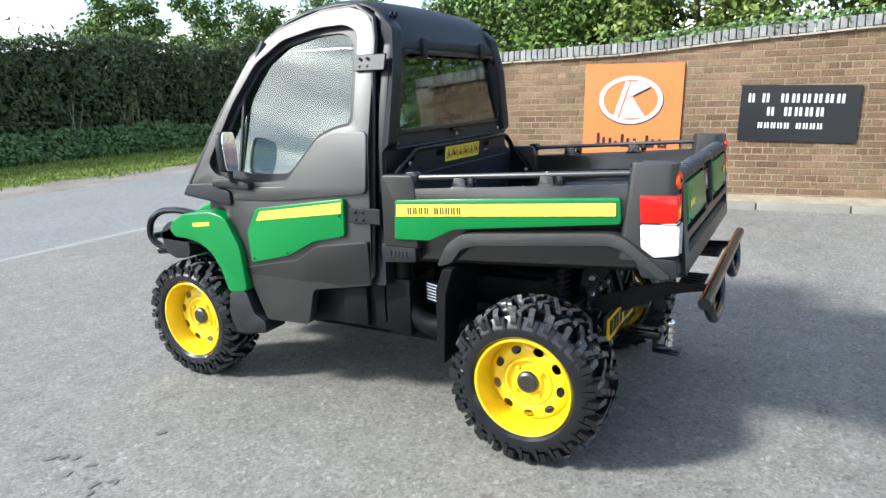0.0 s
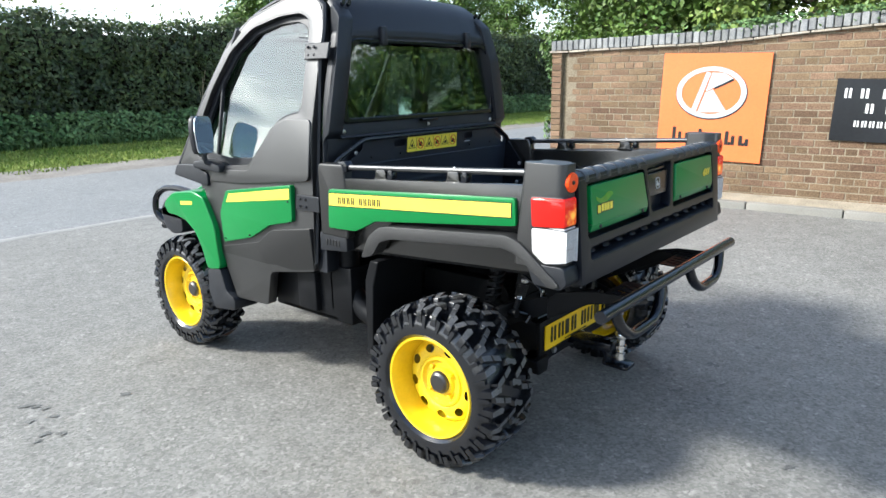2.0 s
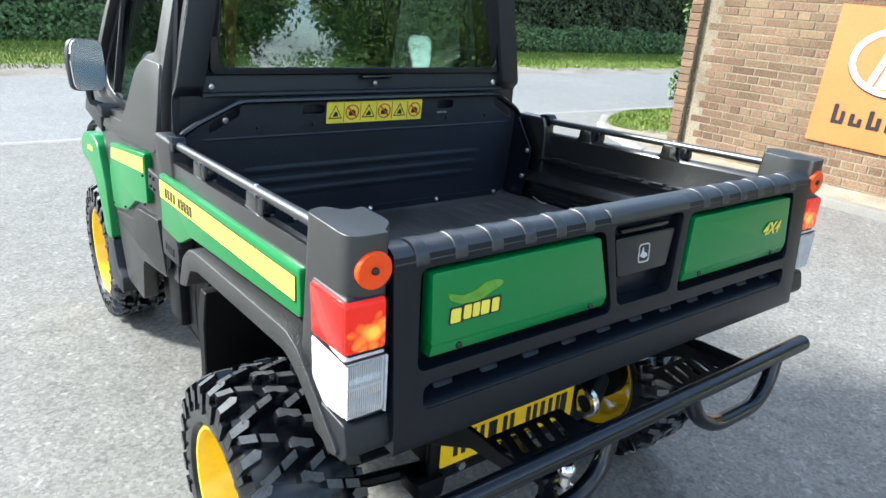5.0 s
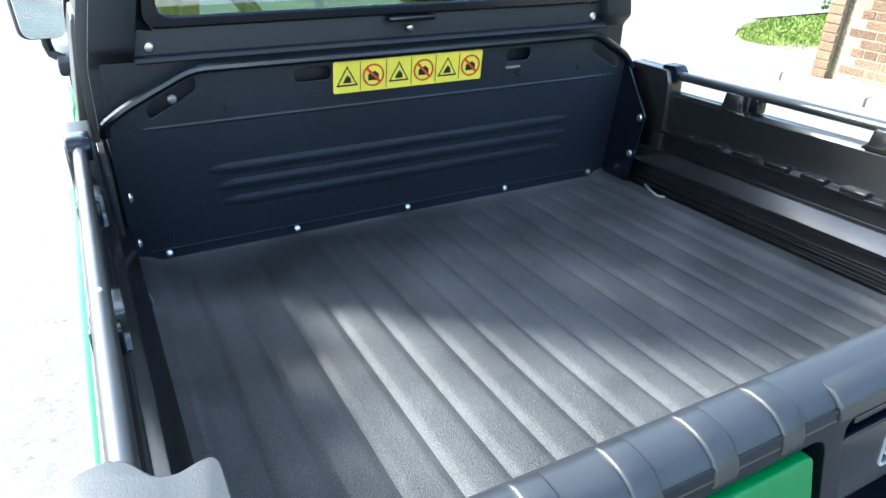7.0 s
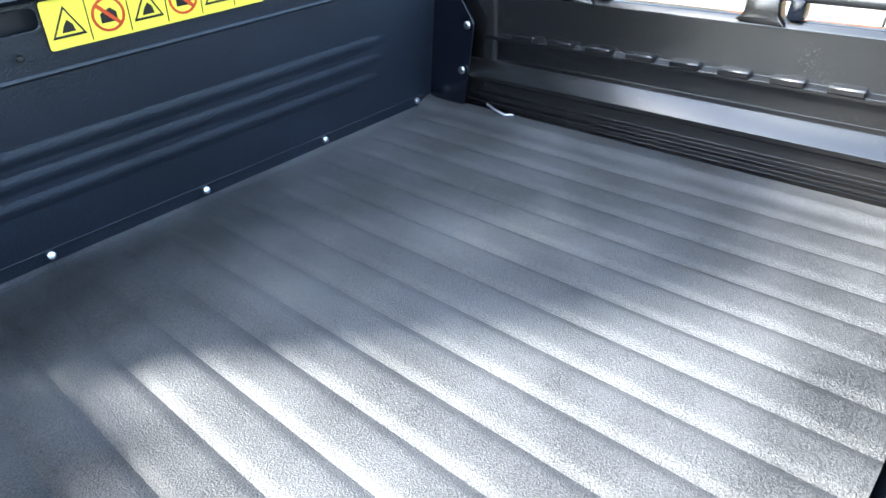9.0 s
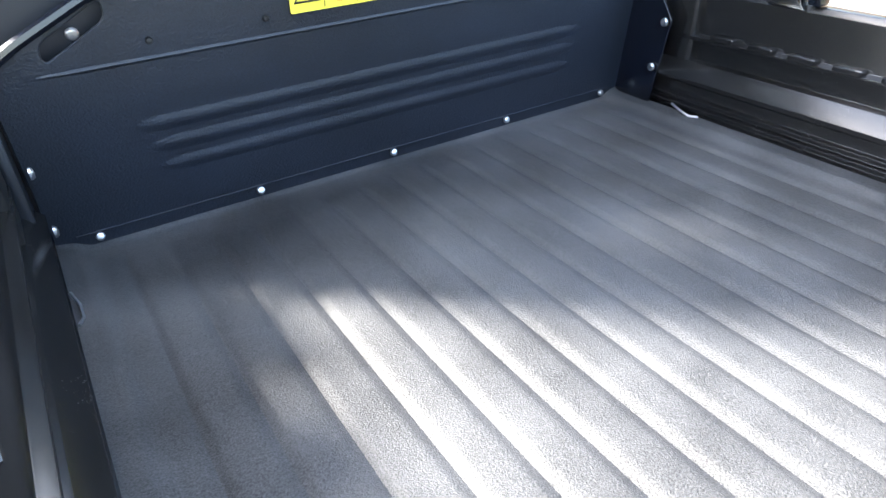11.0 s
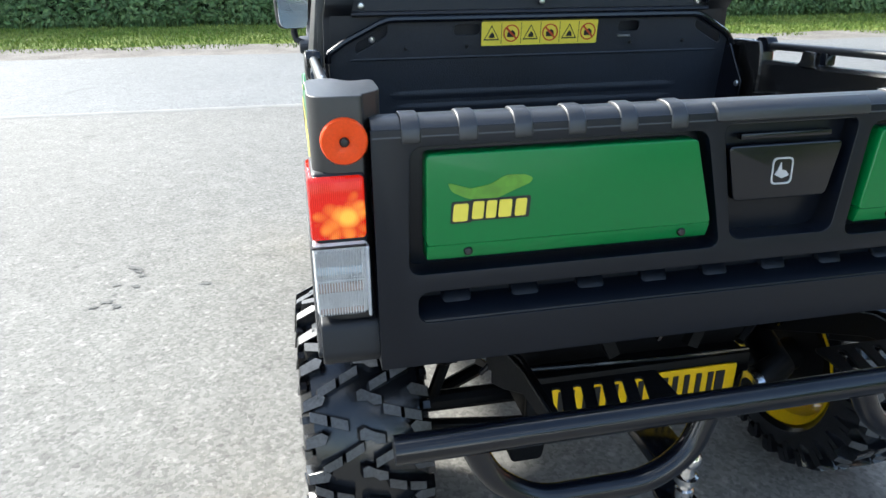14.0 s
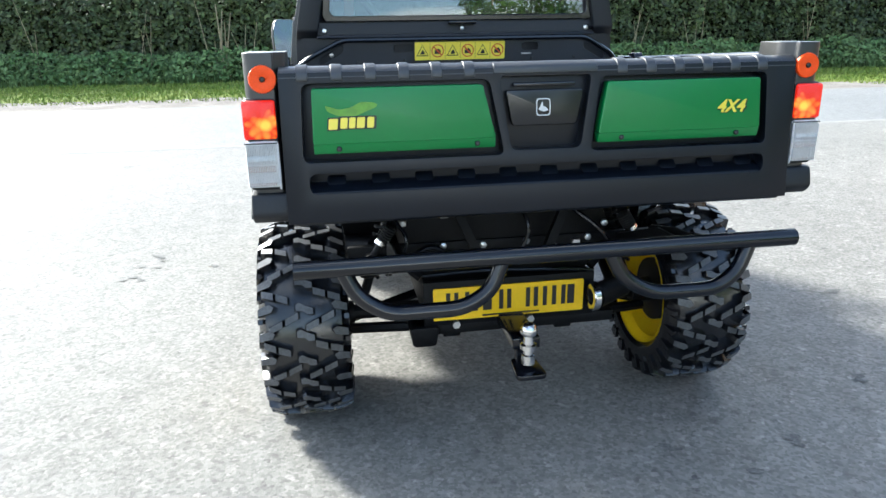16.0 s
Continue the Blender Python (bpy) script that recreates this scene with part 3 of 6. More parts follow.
rng = np.random.default_rng(11)
n = 76000
gx = rng.uniform(-16, 32, n)
gd = 0.10 + 4.2 * rng.uniform(0, 1, n) ** 0.8
keep = np.array([wave(x, d, 1.4, 3.0) + d * 1.2 > 0.22 for x, d in zip(gx, gd)])
gx, gd = gx[keep], gd[keep]
gb = np.array([(x, verge_y(x) + d, verge_z(x, verge_y(x) + d) - 0.005) for x, d in zip(gx, gd)])
tagged(blades("verge_grass", gb, 0.055, 0.011, M_BLADE), "short green grass blades on the verge", "grass", kind="stuff")


# ---- hedge and the growth at its foot ----
def hedge_y(x):
    return verge_y(x) + 5.0


def hedge_top(x):
    return 2.96 + 0.24 * wave(x, 0, 0.35, 1.0) + 0.20 * wave(x, 0, 1.1, 5.0) + 0.018 * x


# near-black sheet painted as the hedge's shaded inside; stops views through the leaves
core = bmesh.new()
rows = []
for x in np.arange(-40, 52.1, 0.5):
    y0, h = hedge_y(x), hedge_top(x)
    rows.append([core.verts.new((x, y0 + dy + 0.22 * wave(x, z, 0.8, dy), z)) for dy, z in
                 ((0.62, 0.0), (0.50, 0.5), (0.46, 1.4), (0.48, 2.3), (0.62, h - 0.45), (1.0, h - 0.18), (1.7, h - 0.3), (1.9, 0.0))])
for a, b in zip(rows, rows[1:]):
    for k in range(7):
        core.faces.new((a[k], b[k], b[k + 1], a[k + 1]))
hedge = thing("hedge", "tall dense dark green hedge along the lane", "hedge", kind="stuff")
finish("inner_twigs", core, M_HEDGE_CORE, hedge)

n = 125000
hx = rng.uniform(-22, 42, n)
hz = rng.uniform(0, 1, n)
side = rng.uniform(0, 1, n) < 0.80
pts, nrm = [], []
for x, u, s in zip(hx, hz, side):
    y0, h = hedge_y(x), hedge_top(x)
    if s:
        z = 0.3 + u * (h - 0.35)
        puff = 0.30 * wave(x, z, 1.3, 3.0) + 0.22 * wave(x, z, 3.2, 9.0)
        pts.append((x, y0 - 0.10 - puff + 0.35 * max(0, (z - h + 0.6)) + 0.42 * rng.uniform(0, 1) ** 1.8, z))
        nrm.append((0.0, -1.0, 0.45))
    else:
        d = 0.1 + 1.6 * u
        z = h + 0.10 * wave(x, d, 2.5, 4.0) + 0.22 * abs(wave(x, d, 5.0, 6.0)) - 0.05
        pts.append((x, y0 + d, z))
        nrm.append((0.0, -0.4, 1.0))
pts = np.array(pts) + rng.normal(0, 0.045, (n, 3))
leaves("foliage", pts, nrm, 0.062, M_HEDGE, hedge, seed=4)
# upright shoots along the top
shoots = []
for x in np.arange(-22, 42, 0.11):
    x += rng.uniform(-0.05, 0.05)
    h = max(0.05, rng.gamma(2.0, 0.13))
    for k in range(int(4 + h * 26)):
        t = rng.uniform(0, 1)
        shoots.append((x + rng.normal(0, 0.035), hedge_y(x) + 0.5 + rng.uniform(-0.4, 0.6), hedge_top(x) + t * h))
leaves("shoots", shoots, np.tile((0, -0.6, 0.5), (len(shoots), 1)), 0.055, M_LEAFLIGHT, hedge, seed=5)

n = 34000
nx = rng.uniform(-20, 38, n)
nd = rng.uniform(3.9, 5.0, n)
pts = []
for x, d in zip(nx, nd):
    h = (0.66 + 0.20 * wave(x, 0, 0.55, 8.0) + 0.16 * wave(x, 0, 2.2, 3.0) + 0.10 * wave(x, d, 6.0, 1.0)) * smoothstep(3.7, 4.4, d) + 0.06
    y = verge_y(x) + d
    pts.append((x, y, verge_z(x, y) + max(0.02, h) * rng.uniform(0.15, 1.0) ** 0.6))
tagged(leaves("nettles", pts, np.tile((0, -0.7, 0.8), (n, 1)), 0.062, M_NETTLE, seed=6, aspect=0.5), "nettles and tall weeds at the hedge foot", "weeds", kind="stuff")
n = 14000
tx = rng.uniform(-20, 38, n)
tb = np.array([(x, verge_y(x) + d, verge_z(x, verge_y(x) + d)) for x, d in zip(tx, rng.uniform(3.9, 4.35, n))])
tagged(blades("long_grass", tb, 0.30, 0.010, M_NETTLE, seed=7, lean=0.3), "long green grass in front of the weeds", "grass", kind="stuff")
dry = bmesh.new()
for cx, count, thick in ((-3.35, 4, 0.030), (-3.2, 5, 0.016), (-2.6, 3, 0.012), (-4.8, 2, 0.011), (-5.3, 2, 0.011), (-7.6, 2, 0.012), (7.8, 4, 0.013), (9.4, 3, 0.012), (13.0, 3, 0.012)):
    for k in range(count):
        x, y = cx + rng.normal(0, 0.14), hedge_y(cx) - 0.30 + rng.uniform(-0.1, 0.1)
        h, lean = rng.uniform(1.3, 2.2), rng.normal(0, 0.22)
        tube([(x, y, 0.1), (x + lean * 0.4, y - 0.02, h * 0.5), (x + lean, y + rng.normal(0, 0.06), h)], [thick, thick * 0.8, thick * 0.4], 6, dry)
tagged(finish("dry_stalks", dry, M_STALK), "pale dry weed stalks standing against the hedge", "stalks", kind="stuff")


# ---- trees ----
def tree(x, y, height, spread, mat=M_TREE, seed=1, count=6500, leaf=0.13, low=0.28, label="leafy green broadleaf tree behind the hedge"):
    r = np.random.default_rng(seed)
    ob = thing("tree", label, "tree", group="trees round the yard", at=(x, y, -0.06))
    bm = bmesh.new()
    tube([(0, 0, 0), (r.normal(0, .1), r.normal(0, .1), height * .35), (r.normal(0, .3), r.normal(0, .3), height * .85)], [height * .028, height * .020, height * .005], 8, bm)
    tips = []
    for k in range(13):
        a, z0 = r.uniform(0, math.tau), height * r.uniform(0.22, 0.75)
        reach = spread * r.uniform(0.55, 1.0) * (1.15 - 0.55 * z0 / height)
        z1 = min(height * 0.95, z0 + reach * r.uniform(0.35, 0.9))
        end = (reach * math.cos(a), reach * math.sin(a), z1)
        mid = (end[0] * .5, end[1] * .5, z0 + (z1 - z0) * .4)
        tube([(0, 0, z0), mid, end], [height * .010, height * .007, height * .002], 5, bm)
        tips += [end, mid]
    part("trunk", bm, M_BARK, ob)
    for k in range(34):
        a, u = r.uniform(0, math.tau), r.uniform(0, 1)
        tips.append((spread * .7 * math.sqrt(u) * math.cos(a), spread * .7 * math.sqrt(u) * math.sin(a), height * r.uniform(low + .1, 0.98)))
    tips = np.array(tips)
    which = r.integers(0, len(tips), count)
    d = r.normal(0, 1, (count, 3))
    d /= np.linalg.norm(d, axis=1, keepdims=True)
    rad = spread * r.uniform(0.20, 0.40, len(tips))[which] * r.uniform(0.25, 1.10, count)
    pts = tips[which] + d * rad[:, None] * [1, 1, 0.8]
    ok = (pts[:, 2] > height * low)
    leaves("crown", pts[ok], d[ok] + [0, 0, .4], leaf, mat, ob, seed=seed)
    return ob


for i, (x, y, h, s, c) in enumerate(((22, 32, 7.3, 2.7, 13000), (28.5, 33, 7.9, 2.5, 7500), (34, 33, 8.0, 2.8, 8000), (41, 33, 9.2, 3.2, 9000),
                                     (48, 33, 9.6, 3.2, 10000), (66, 31, 12.0, 5.0, 14000), (58, 22, 7.0, 3.6, 6000), (44, 16.5, 5.6, 3.0, 6000))):
    tree(x, y, h, s, seed=20 + i, count=c)
for i, (x, y, h, s) in enumerate(((8.4, 0.6, 4.0, 2.0), (9.3, -2.4, 4.6, 2.4), (8.6, 3.0, 3.6, 1.7), (8.6, -5.0, 4.6, 2.4), (7.4, -7.6, 3.4, 2.0), (7.6, -11.5, 3.4, 2.2), (11.5, 5.2, 4.4, 2.2))):
    tree(x, y, h, s, mat=M_LEAFLIGHT if i in (0, 1) else M_TREE, seed=40 + i, count=22000, leaf=0.052, low=0.2, label="bushy green tree growing behind the brick wall")
for i, (x, y, h, s) in enumerate(((-10, 22, 4.0, 2.4), (-17, 23, 3.8, 2.6), (-30, 3, 8, 3.6), (-22, -14, 8, 3.6), (-4, -30, 4.2, 3.0), (7.5, -23, 6.5, 3.4), (14, -20, 6.5, 3.4), (20, -15, 8, 3.6))):
    tree(x, y, h, s, seed=60 + i, count=13000, leaf=0.085, label="leafy green tree at the far side of the yard")

pole = thing("telegraph_pole", "weathered wooden telegraph pole behind the wall", "pole", at=(45.0, 18.1, -0.06))
part("mast", tube([(0, 0, 0), (0.15, 0, 10.5)], [0.17, 0.12], 10), M_POLE, pole)

# small worn-out spots and dark stains on the yard
stains = bmesh.new()
spot_rng = random.Random(21)
for x, y, size in ((-1.70, 1.84, .05), (-1.64, 1.78, .04), (-1.68, 1.69, .045), (-1.71, 1.50, .04), (-1.66, 1.45, .03), (-1.30, 1.62, .04), (.19, -1.11, .035), (.05, -1.15, .03),
                   (.68, -.70, .035), (.43, -.72, .03), (.46, -.53, .04), (.82, -.60, .05), (-.75, -1.02, .02), (1.35, -.25, .05), (1.9, .55, .05)):
    for k in range(2):
        cx, cy = x + spot_rng.gauss(0, size * .7), y + spot_rng.gauss(0, size * .7)
        ring = []
        for j in range(11):
            t = j * math.tau / 11
            q = size * spot_rng.uniform(.15, .70)
            ring.append(stains.verts.new((cx + q * 1.3 * math.cos(t), cy + q * .8 * math.sin(t), rise(cx, cy) + .0035 + k * .0004)))
        stains.faces.new(ring)
tagged(finish("tarmac_stains", stains, M_STAIN), "small dark stains on the tarmac yard", "stains", kind="stuff")


# ---- the utility vehicle: forward is +y, its right side +x, rear axle over y = 0 ----
vehicle = thing("utility_vehicle", "green and black utility vehicle with closed cab and cargo box", "utility vehicle")


def lean_in(z):
    """How far the cab's sides lean inwards at a height."""
    return 0.10 * (max(0.0, z - 1.05) / 0.6) ** 1.6


def side_warp(s):
    return lambda c: Vector((s * (abs(c.x) - lean_in(c.z)), c.y, c.z))


def tilt(y):
    """The cargo box rises a little towards its rear."""
    return 0.055 * (0.66 - y)


def tilted(bm):
    return move(bm, lambda c: Vector((c.x, c.y, c.z + tilt(c.y))))


# --- wheels
def wheel_meshes(radius, width, pitches):
    """Tyre with bar lugs, rim with vent holes, hub cap; axle along x, outer face towards -x."""
    w = width / 2
    body = radius - 0.025
    tyre = lathe([(-w * .80, .205), (-w * .97, .225), (-w * 1.0, .255), (-w * .97, body - .045), (-w * .82, body - .012), (-w * .45, body), (0, body + .003),
                  (w * .45, body), (w * .82, body - .012), (w * .97, body - .045), (w, .255), (w * .97, .225), (w * .80, .200)], 64)
    for f in tyre.faces:
        f.material_index = 0

    def lug(a, poly, r0, r1):
        """A tread block: an outline in the tread plane (across, along), with flared flanks and a chamfered face."""
        own = bmesh.new()
        cx, ct = sum(p[0] for p in poly) / len(poly), sum(p[1] for p in poly) / len(poly)
        ring = []
        for r, k in ((r0, 1.16), (r1 - .0035, 1.0), (r1, .90)):
            vs = []
            for px, pt in poly:
                px, pt = cx + (px - cx) * k, (ct + (pt - ct) * k) / radius
                rr = r - 0.022 * max(0.0, (abs(px) - w * .50) / (w * .50)) ** 2
                vs.append(own.verts.new((px, rr * math.sin(a + pt), rr * math.cos(a + pt))))
            ring.append(vs)
        for lo, hi in zip(ring, ring[1:]):
            for k in range(len(poly)):
                own.faces.new((lo[k], lo[(k + 1) % len(poly)], hi[(k + 1) % len(poly)], hi[k]))
        top = own.faces.new(ring[-1])
        top.material_index = 1
        merge(tread, own)

    tread = bmesh.new()

    def bar(x0, x1, t0, t1, thick):
        """A slanting bar cut in two by a narrow groove."""
        cuts = []
        for u0, u1 in ((0.0, .475), (.525, 1.0)):
            xa, xb, ta, tb = (x0 + (x1 - x0) * u0, x0 + (x1 - x0) * u1, t0 + (t1 - t0) * u0, t0 + (t1 - t0) * u1)
            cuts.append([(xa * w, ta - thick / 2), (xb * w, tb - thick / 2), (xb * w, tb + thick / 2), (xa * w, ta + thick / 2)])
        return cuts

    # rows of bars lean to and fro; small blocks stand between them on the crown and the shoulders
    crown = [(-.17, .016), (-.17, -.006), (.00, -.008), (.10, -.020), (.24, -.020), (.24, .000), (.06, .010), (-.08, .022)]
    edge = [(.60, .012), (.66, -.006), (.97, -.016), (.97, .010), (.70, .022)]
    for i in range(pitches):
        a, half = i * math.tau / pitches, math.pi / pitches
        rows = bar(-.74, -.09, -.022, .022, .023) + bar(.04, .68, -.020, .022, .023) if i % 2 else bar(-.88, -.30, .016, -.014, .024) + bar(.22, .82, .014, -.014, .024)
        for outline in rows:
            lug(a, outline, body - .010, radius)
        lug(a + half, [(px * w, pt) for px, pt in crown], body - .010, radius)
        for s in (-1, 1):
            lug(a + half, [(s * px * w, pt) for px, pt in edge][::s], body - .016, radius)
            # shoulder lug running down the side wall
            own = bmesh.new()
            ring = []
            for da, ra, xa in ((-.018, body - .008, .985), (-.018, body - .060, 1.035), (-.018, body - .056, .95), (-.018, body - .010, .88)):
                ring.append([own.verts.new((s * w * xa, ra * math.sin(a + .1 * math.tau / pitches + d), ra * math.cos(a + .1 * math.tau / pitches + d))) for d in (-.026, .026)])
            for k in range(4):
                own.faces.new((ring[k][0], ring[k][1], ring[(k + 1) % 4][1], ring[(k + 1) % 4][0]))
            own.faces.new([v[0] for v in ring])
            own.faces.new([v[1] for v in ring][::-1])
            merge(tread, own)
    o = -w + .032  # the rim's outer edge
    d = o + .018  # the dished disc sits deeper
    rim = lathe([(o - .012, .214), (o - .018, .208), (o - .016, .201), (o - .006, .197), (o + .040, .188), (d + .068, .178)], 48)
    # dish with vent holes
    own = bmesh.new()
    seg, radii, holes = 90, [.178, .170, .161, .152, .143, .134, .125, .116, .108], 9
    depth = {.178: .068, .170: .062, .161: .050, .152: .044, .143: .042, .134: .041, .125: .041, .116: .042, .108: .046}

    def hole(y, z):
        best = 9.0, 0, 0
        for k in range(holes):
            t = k * math.tau / holes
            cy, cz = .142 * math.cos(t), .142 * math.sin(t)
            u, v = (y - cy) * math.cos(t) + (z - cz) * math.sin(t), -(y - cy) * math.sin(t) + (z - cz) * math.cos(t)
            f = math.hypot(u / .0175, v / .0235)
            if f < best[0]:
                best = f, cy, cz
        return best
    rings = []
    for rad in radii:
        ring = []
        for k in range(seg):
            y, z = rad * math.cos(k * math.tau / seg), rad * math.sin(k * math.tau / seg)
            f, cy, cz = hole(y, z)
            if 0.55 < f < 1.45:
                y, z = cy + (y - cy) / f, cz + (z - cz) / f
            ring.append(own.verts.new((d + depth[rad], y, z)))
        rings.append(ring)
    for a, b in zip(rings, rings[1:]):
        for k in range(seg):
            quad = (a[k], a[(k + 1) % seg], b[(k + 1) % seg], b[k])
            mid = sum((v.co for v in quad), Vector()) / 4
            if hole(mid.y, mid.z)[0] > 0.93:
                own.faces.new(quad)
    merge(rim, own)
    lathe([(d + .046, .108), (d + .038, .101), (d + .038, .094), (d + .052, .084), (d + .054, .066), (d + .042, .058), (d + .040, .045), (d + .040, 0)], 40, rim)
    lathe([(d + .068, .178), (w - .05, .184), (w - .02, .206), (w - .012, .205)], 48, rim)
    back = lathe([(d + .125, 0), (d + .125, .12), (d + .17, .12), (d + .18, .05), (w + .02, .04), (w + .02, 0)], 28)
    hub = lathe([(d + .042, .049), (d + .034, .047), (d + .028, .044), (d + .026, .040), (d + .021, .034), (d + .019, 0)], 20)
    nuts = move(lathe([(d + .054, .011), (d + .038, .010), (d + .034, .006), (d + .034, 0)], 6), lambda c: c + Vector((0, .070, 0)))
    out = []
    for name, bm, mats in (("tyre", tyre, [M_RUBBER]), ("tread", tread, [M_RUBBER, M_LUG]), ("rim", rim, [M_YELLOW]), ("drum", back, [M_DARK]), ("hub_cap", hub, [M_GREY]), ("wheel_nut", nuts, [M_YELLOW])):
        bmesh.ops.recalc_face_normals(bm, faces=bm.faces)
        me = bpy.data.meshes.new(name)
        bm.to_mesh(me)
        bm.free()
        for one in mats:
            me.materials.append(one)
        me.shade_smooth()
        me.set_sharp_from_angle(angle=radians(32))
        out.append((name, me))
    return out


WHEEL_LABEL = {"tyre": "black off-road tyre with deep bar tread", "rim": "yellow steel rim with vent holes", "hub_cap": "black hub cap"}
for axle, y, z, radius, width, cx in (("rear", 0.0, 0.335, 0.342, 0.285, 0.690), ("front", 2.007, 0.325, 0.332, 0.240, 0.620)):
    meshes = wheel_meshes(radius, width, 26)
    for s in (-1, 1):
        turn = Matrix.Rotation(0.5 if s < 0 else 1.2, 4, "X") if axle == "rear" else Matrix.Rotation(0.2, 4, "X")
        m = Matrix.Translation((s * cx, y, z)) @ (Matrix.Rotation(math.pi, 4, "Z") if s > 0 else Matrix.Identity(4)) @ turn
        wheel = new("wheel")
        wheel.parent, wheel.matrix_basis = vehicle, m
        wheel["label"] = WHEEL_LABEL["tyre"] + " on a yellow rim"
        for name, me in meshes:
            if name == "wheel_nut":
                for k in range(4):
                    link(name, me, [], wheel, m=Matrix.Rotation(k * math.pi / 2 + .4, 4, "X"))
            else:
                ob = link(name, me, [], wheel, WHEEL_LABEL.get(name, ""))
                if name == "tread":
                    tagged(ob, kind="stuff")


# --- chassis and running gear
bm = block(-.30, .30, -.18, 2.35, .36, .50, .02)
block(-.22, .22, -.10, .55, .30, .62, .03, 2, bm)
block(-.42, .42, .55, 1.55, .30, .38, .02, 2, bm)
part("chassis", bm, M_DARK, vehicle)
for s in (-1, 1):
    part("axle_arm", tube([(s * .10, 0, .33), (s * .55, 0, .335)], .028, 10), M_DARK, vehicle)
    part("axle_arm", tube([(s * .20, -.15, .325), (s * .56, -.03, .285)], .020, 8), M_DARK, vehicle)
    part("axle_arm", tube([(s * .20, .22, .325), (s * .56, .05, .285)], .020, 8), M_DARK, vehicle)
    part("arm_bracket", prism(rounded([(-.175, .285), (-.09, .285), (-.08, .375), (-.185, .375)], .012), s * .20 - .03, s * .20 + .03, "x", .006, 2), M_DARK, vehicle)
    part("axle_arm", tube([(s * .12, 2.0, .33), (s * .52, 2.0, .325)], .026, 8), M_DARK, vehicle)
    coil = [(s * .47 + .032 * math.cos(k * .9) - s * .0012 * k, -.03 + .032 * math.sin(k * .9), .47 + .0036 * k) for k in range(80)]
    shock = part("shock_absorber", tube(coil, .0065, 6), M_DARK, vehicle, "coil-over shock absorber")
    part("damper", tube([(s * .50, -.03, .38), (s * .37, -.03, .76)], .017, 8), M_DARK, shock)
    ring = []
    for k in range(13):
        u = k / 12
        ring.append(((s * (.398 + .028 * u), -.17, .694 - .044 * u), .0245 if k % 2 else .0185))
    strut = part("gas_strut", tube([p for p, r in ring], [r for p, r in ring], 16), M_RAIL, vehicle, "strut with a black rubber bellows and a bright collar")
    part("collar", tube([(s * .4265, -.17, .649), (s * .434, -.17, .637)], .0225, 16), M_CHROME, strut, "bright metal collar")
    part("rod", tube([(s * .434, -.17, .637), (s * .466, -.17, .590)], .012, 10), M_DARK, strut)
    part("eye", tube([(s * .466, -.185, .590), (s * .466, -.150, .590)], .019, 12), M_DARK, strut)
# rear cross plates and bolts below the box
bm = prism([(-.30, .50), (.30, .50), (.36, .66), (.30, .80), (-.30, .80), (-.36, .66)], -.14, -.10, "y", .006)
part("rear_cross_plate", bm, M_DARK, vehicle, "black steel cross plate under the box")
for s in (-1, 1):
    part("brace", tube([(s * .10, -.22, .56), (s * .22, -.18, .82)], .020, 4), M_DARK, vehicle)
    part("brace", tube([(s * .46, -.06, .62), (s * .30, -.14, .50)], .016, 6), M_DARK, vehicle)
for x, z in ((-.223, .613), (-.087, .608), (.064, .613), (.167, .584), (.283, .613), (.34, .66)):
    part("bolt", move(lathe([(0, .012), (.010, .012), (.012, .008), (.012, 0)], 6), lambda c: Vector((x + c.y, -.150 - c.x, z + c.z))), M_ZINC, vehicle)
part("cross_beam", block(-.54, .54, -.149, -.125, .575, .625, .004), M_DARK, vehicle, "black steel cross beam under the box")
part("hitch_beam", block(-.34, .38, -.19, -.12, .305, .345, .006), M_DARK, vehicle, "black hitch cross beam")
part("skid_lump", prism(rounded([(-.34, .275), (-.26, .275), (-.25, .345), (-.35, .345)], .014), -.215, -.12, "y", .008, 2), M_DARK, vehicle)
part("transmission", block(-.17, .17, -.08, .34, .34, .66, .05, 3), M_DARK, vehicle)
bm = tube([(-.33, .03, .58), (.20, .03, .60)], .085, 16)
part("silencer", bm, M_DARK, vehicle, "dark exhaust silencer")
bm = lathe([(0, .028), (0, .044), (.004, .049), (.024, .050), (.028, .046), (.028, .030), (.006, .026), (0, .028)], 24)
tip = part("exhaust_tip", move(bm, lambda c: Vector((.268 + c.x, -.245 + c.y + c.x * .3, .425 + c.z))), M_CHROME, vehicle, "bright chrome exhaust tip")
part("tail_pipe", tube([(.285, -.243, .425), (.40, -.18, .43), (.44, .02, .47)], .043, 16), M_DARK, vehicle, "black exhaust tail pipe")
bm = tube(fillet([(-.585, .690, .80), (-.585, .680, .56), (-.585, .575, .45), (-.56, .40, .455), (-.40, .28, .48)], .10, 6), .050, 16)
part("intake_pipe", bm, M_DARK, vehicle, "black bent intake pipe")

fins = part("oil_cooler", block(-.53, -.50, .50, .60, .54, .65, .004, 1), M_DARK, vehicle, "small finned oil cooler")
for k in range(6):
    part("cooler_fin", tube([(-.533, .512, .553 + k * .015), (-.533, .588, .566 + k * .015)], .0035, 5), M_ZINC, fins)
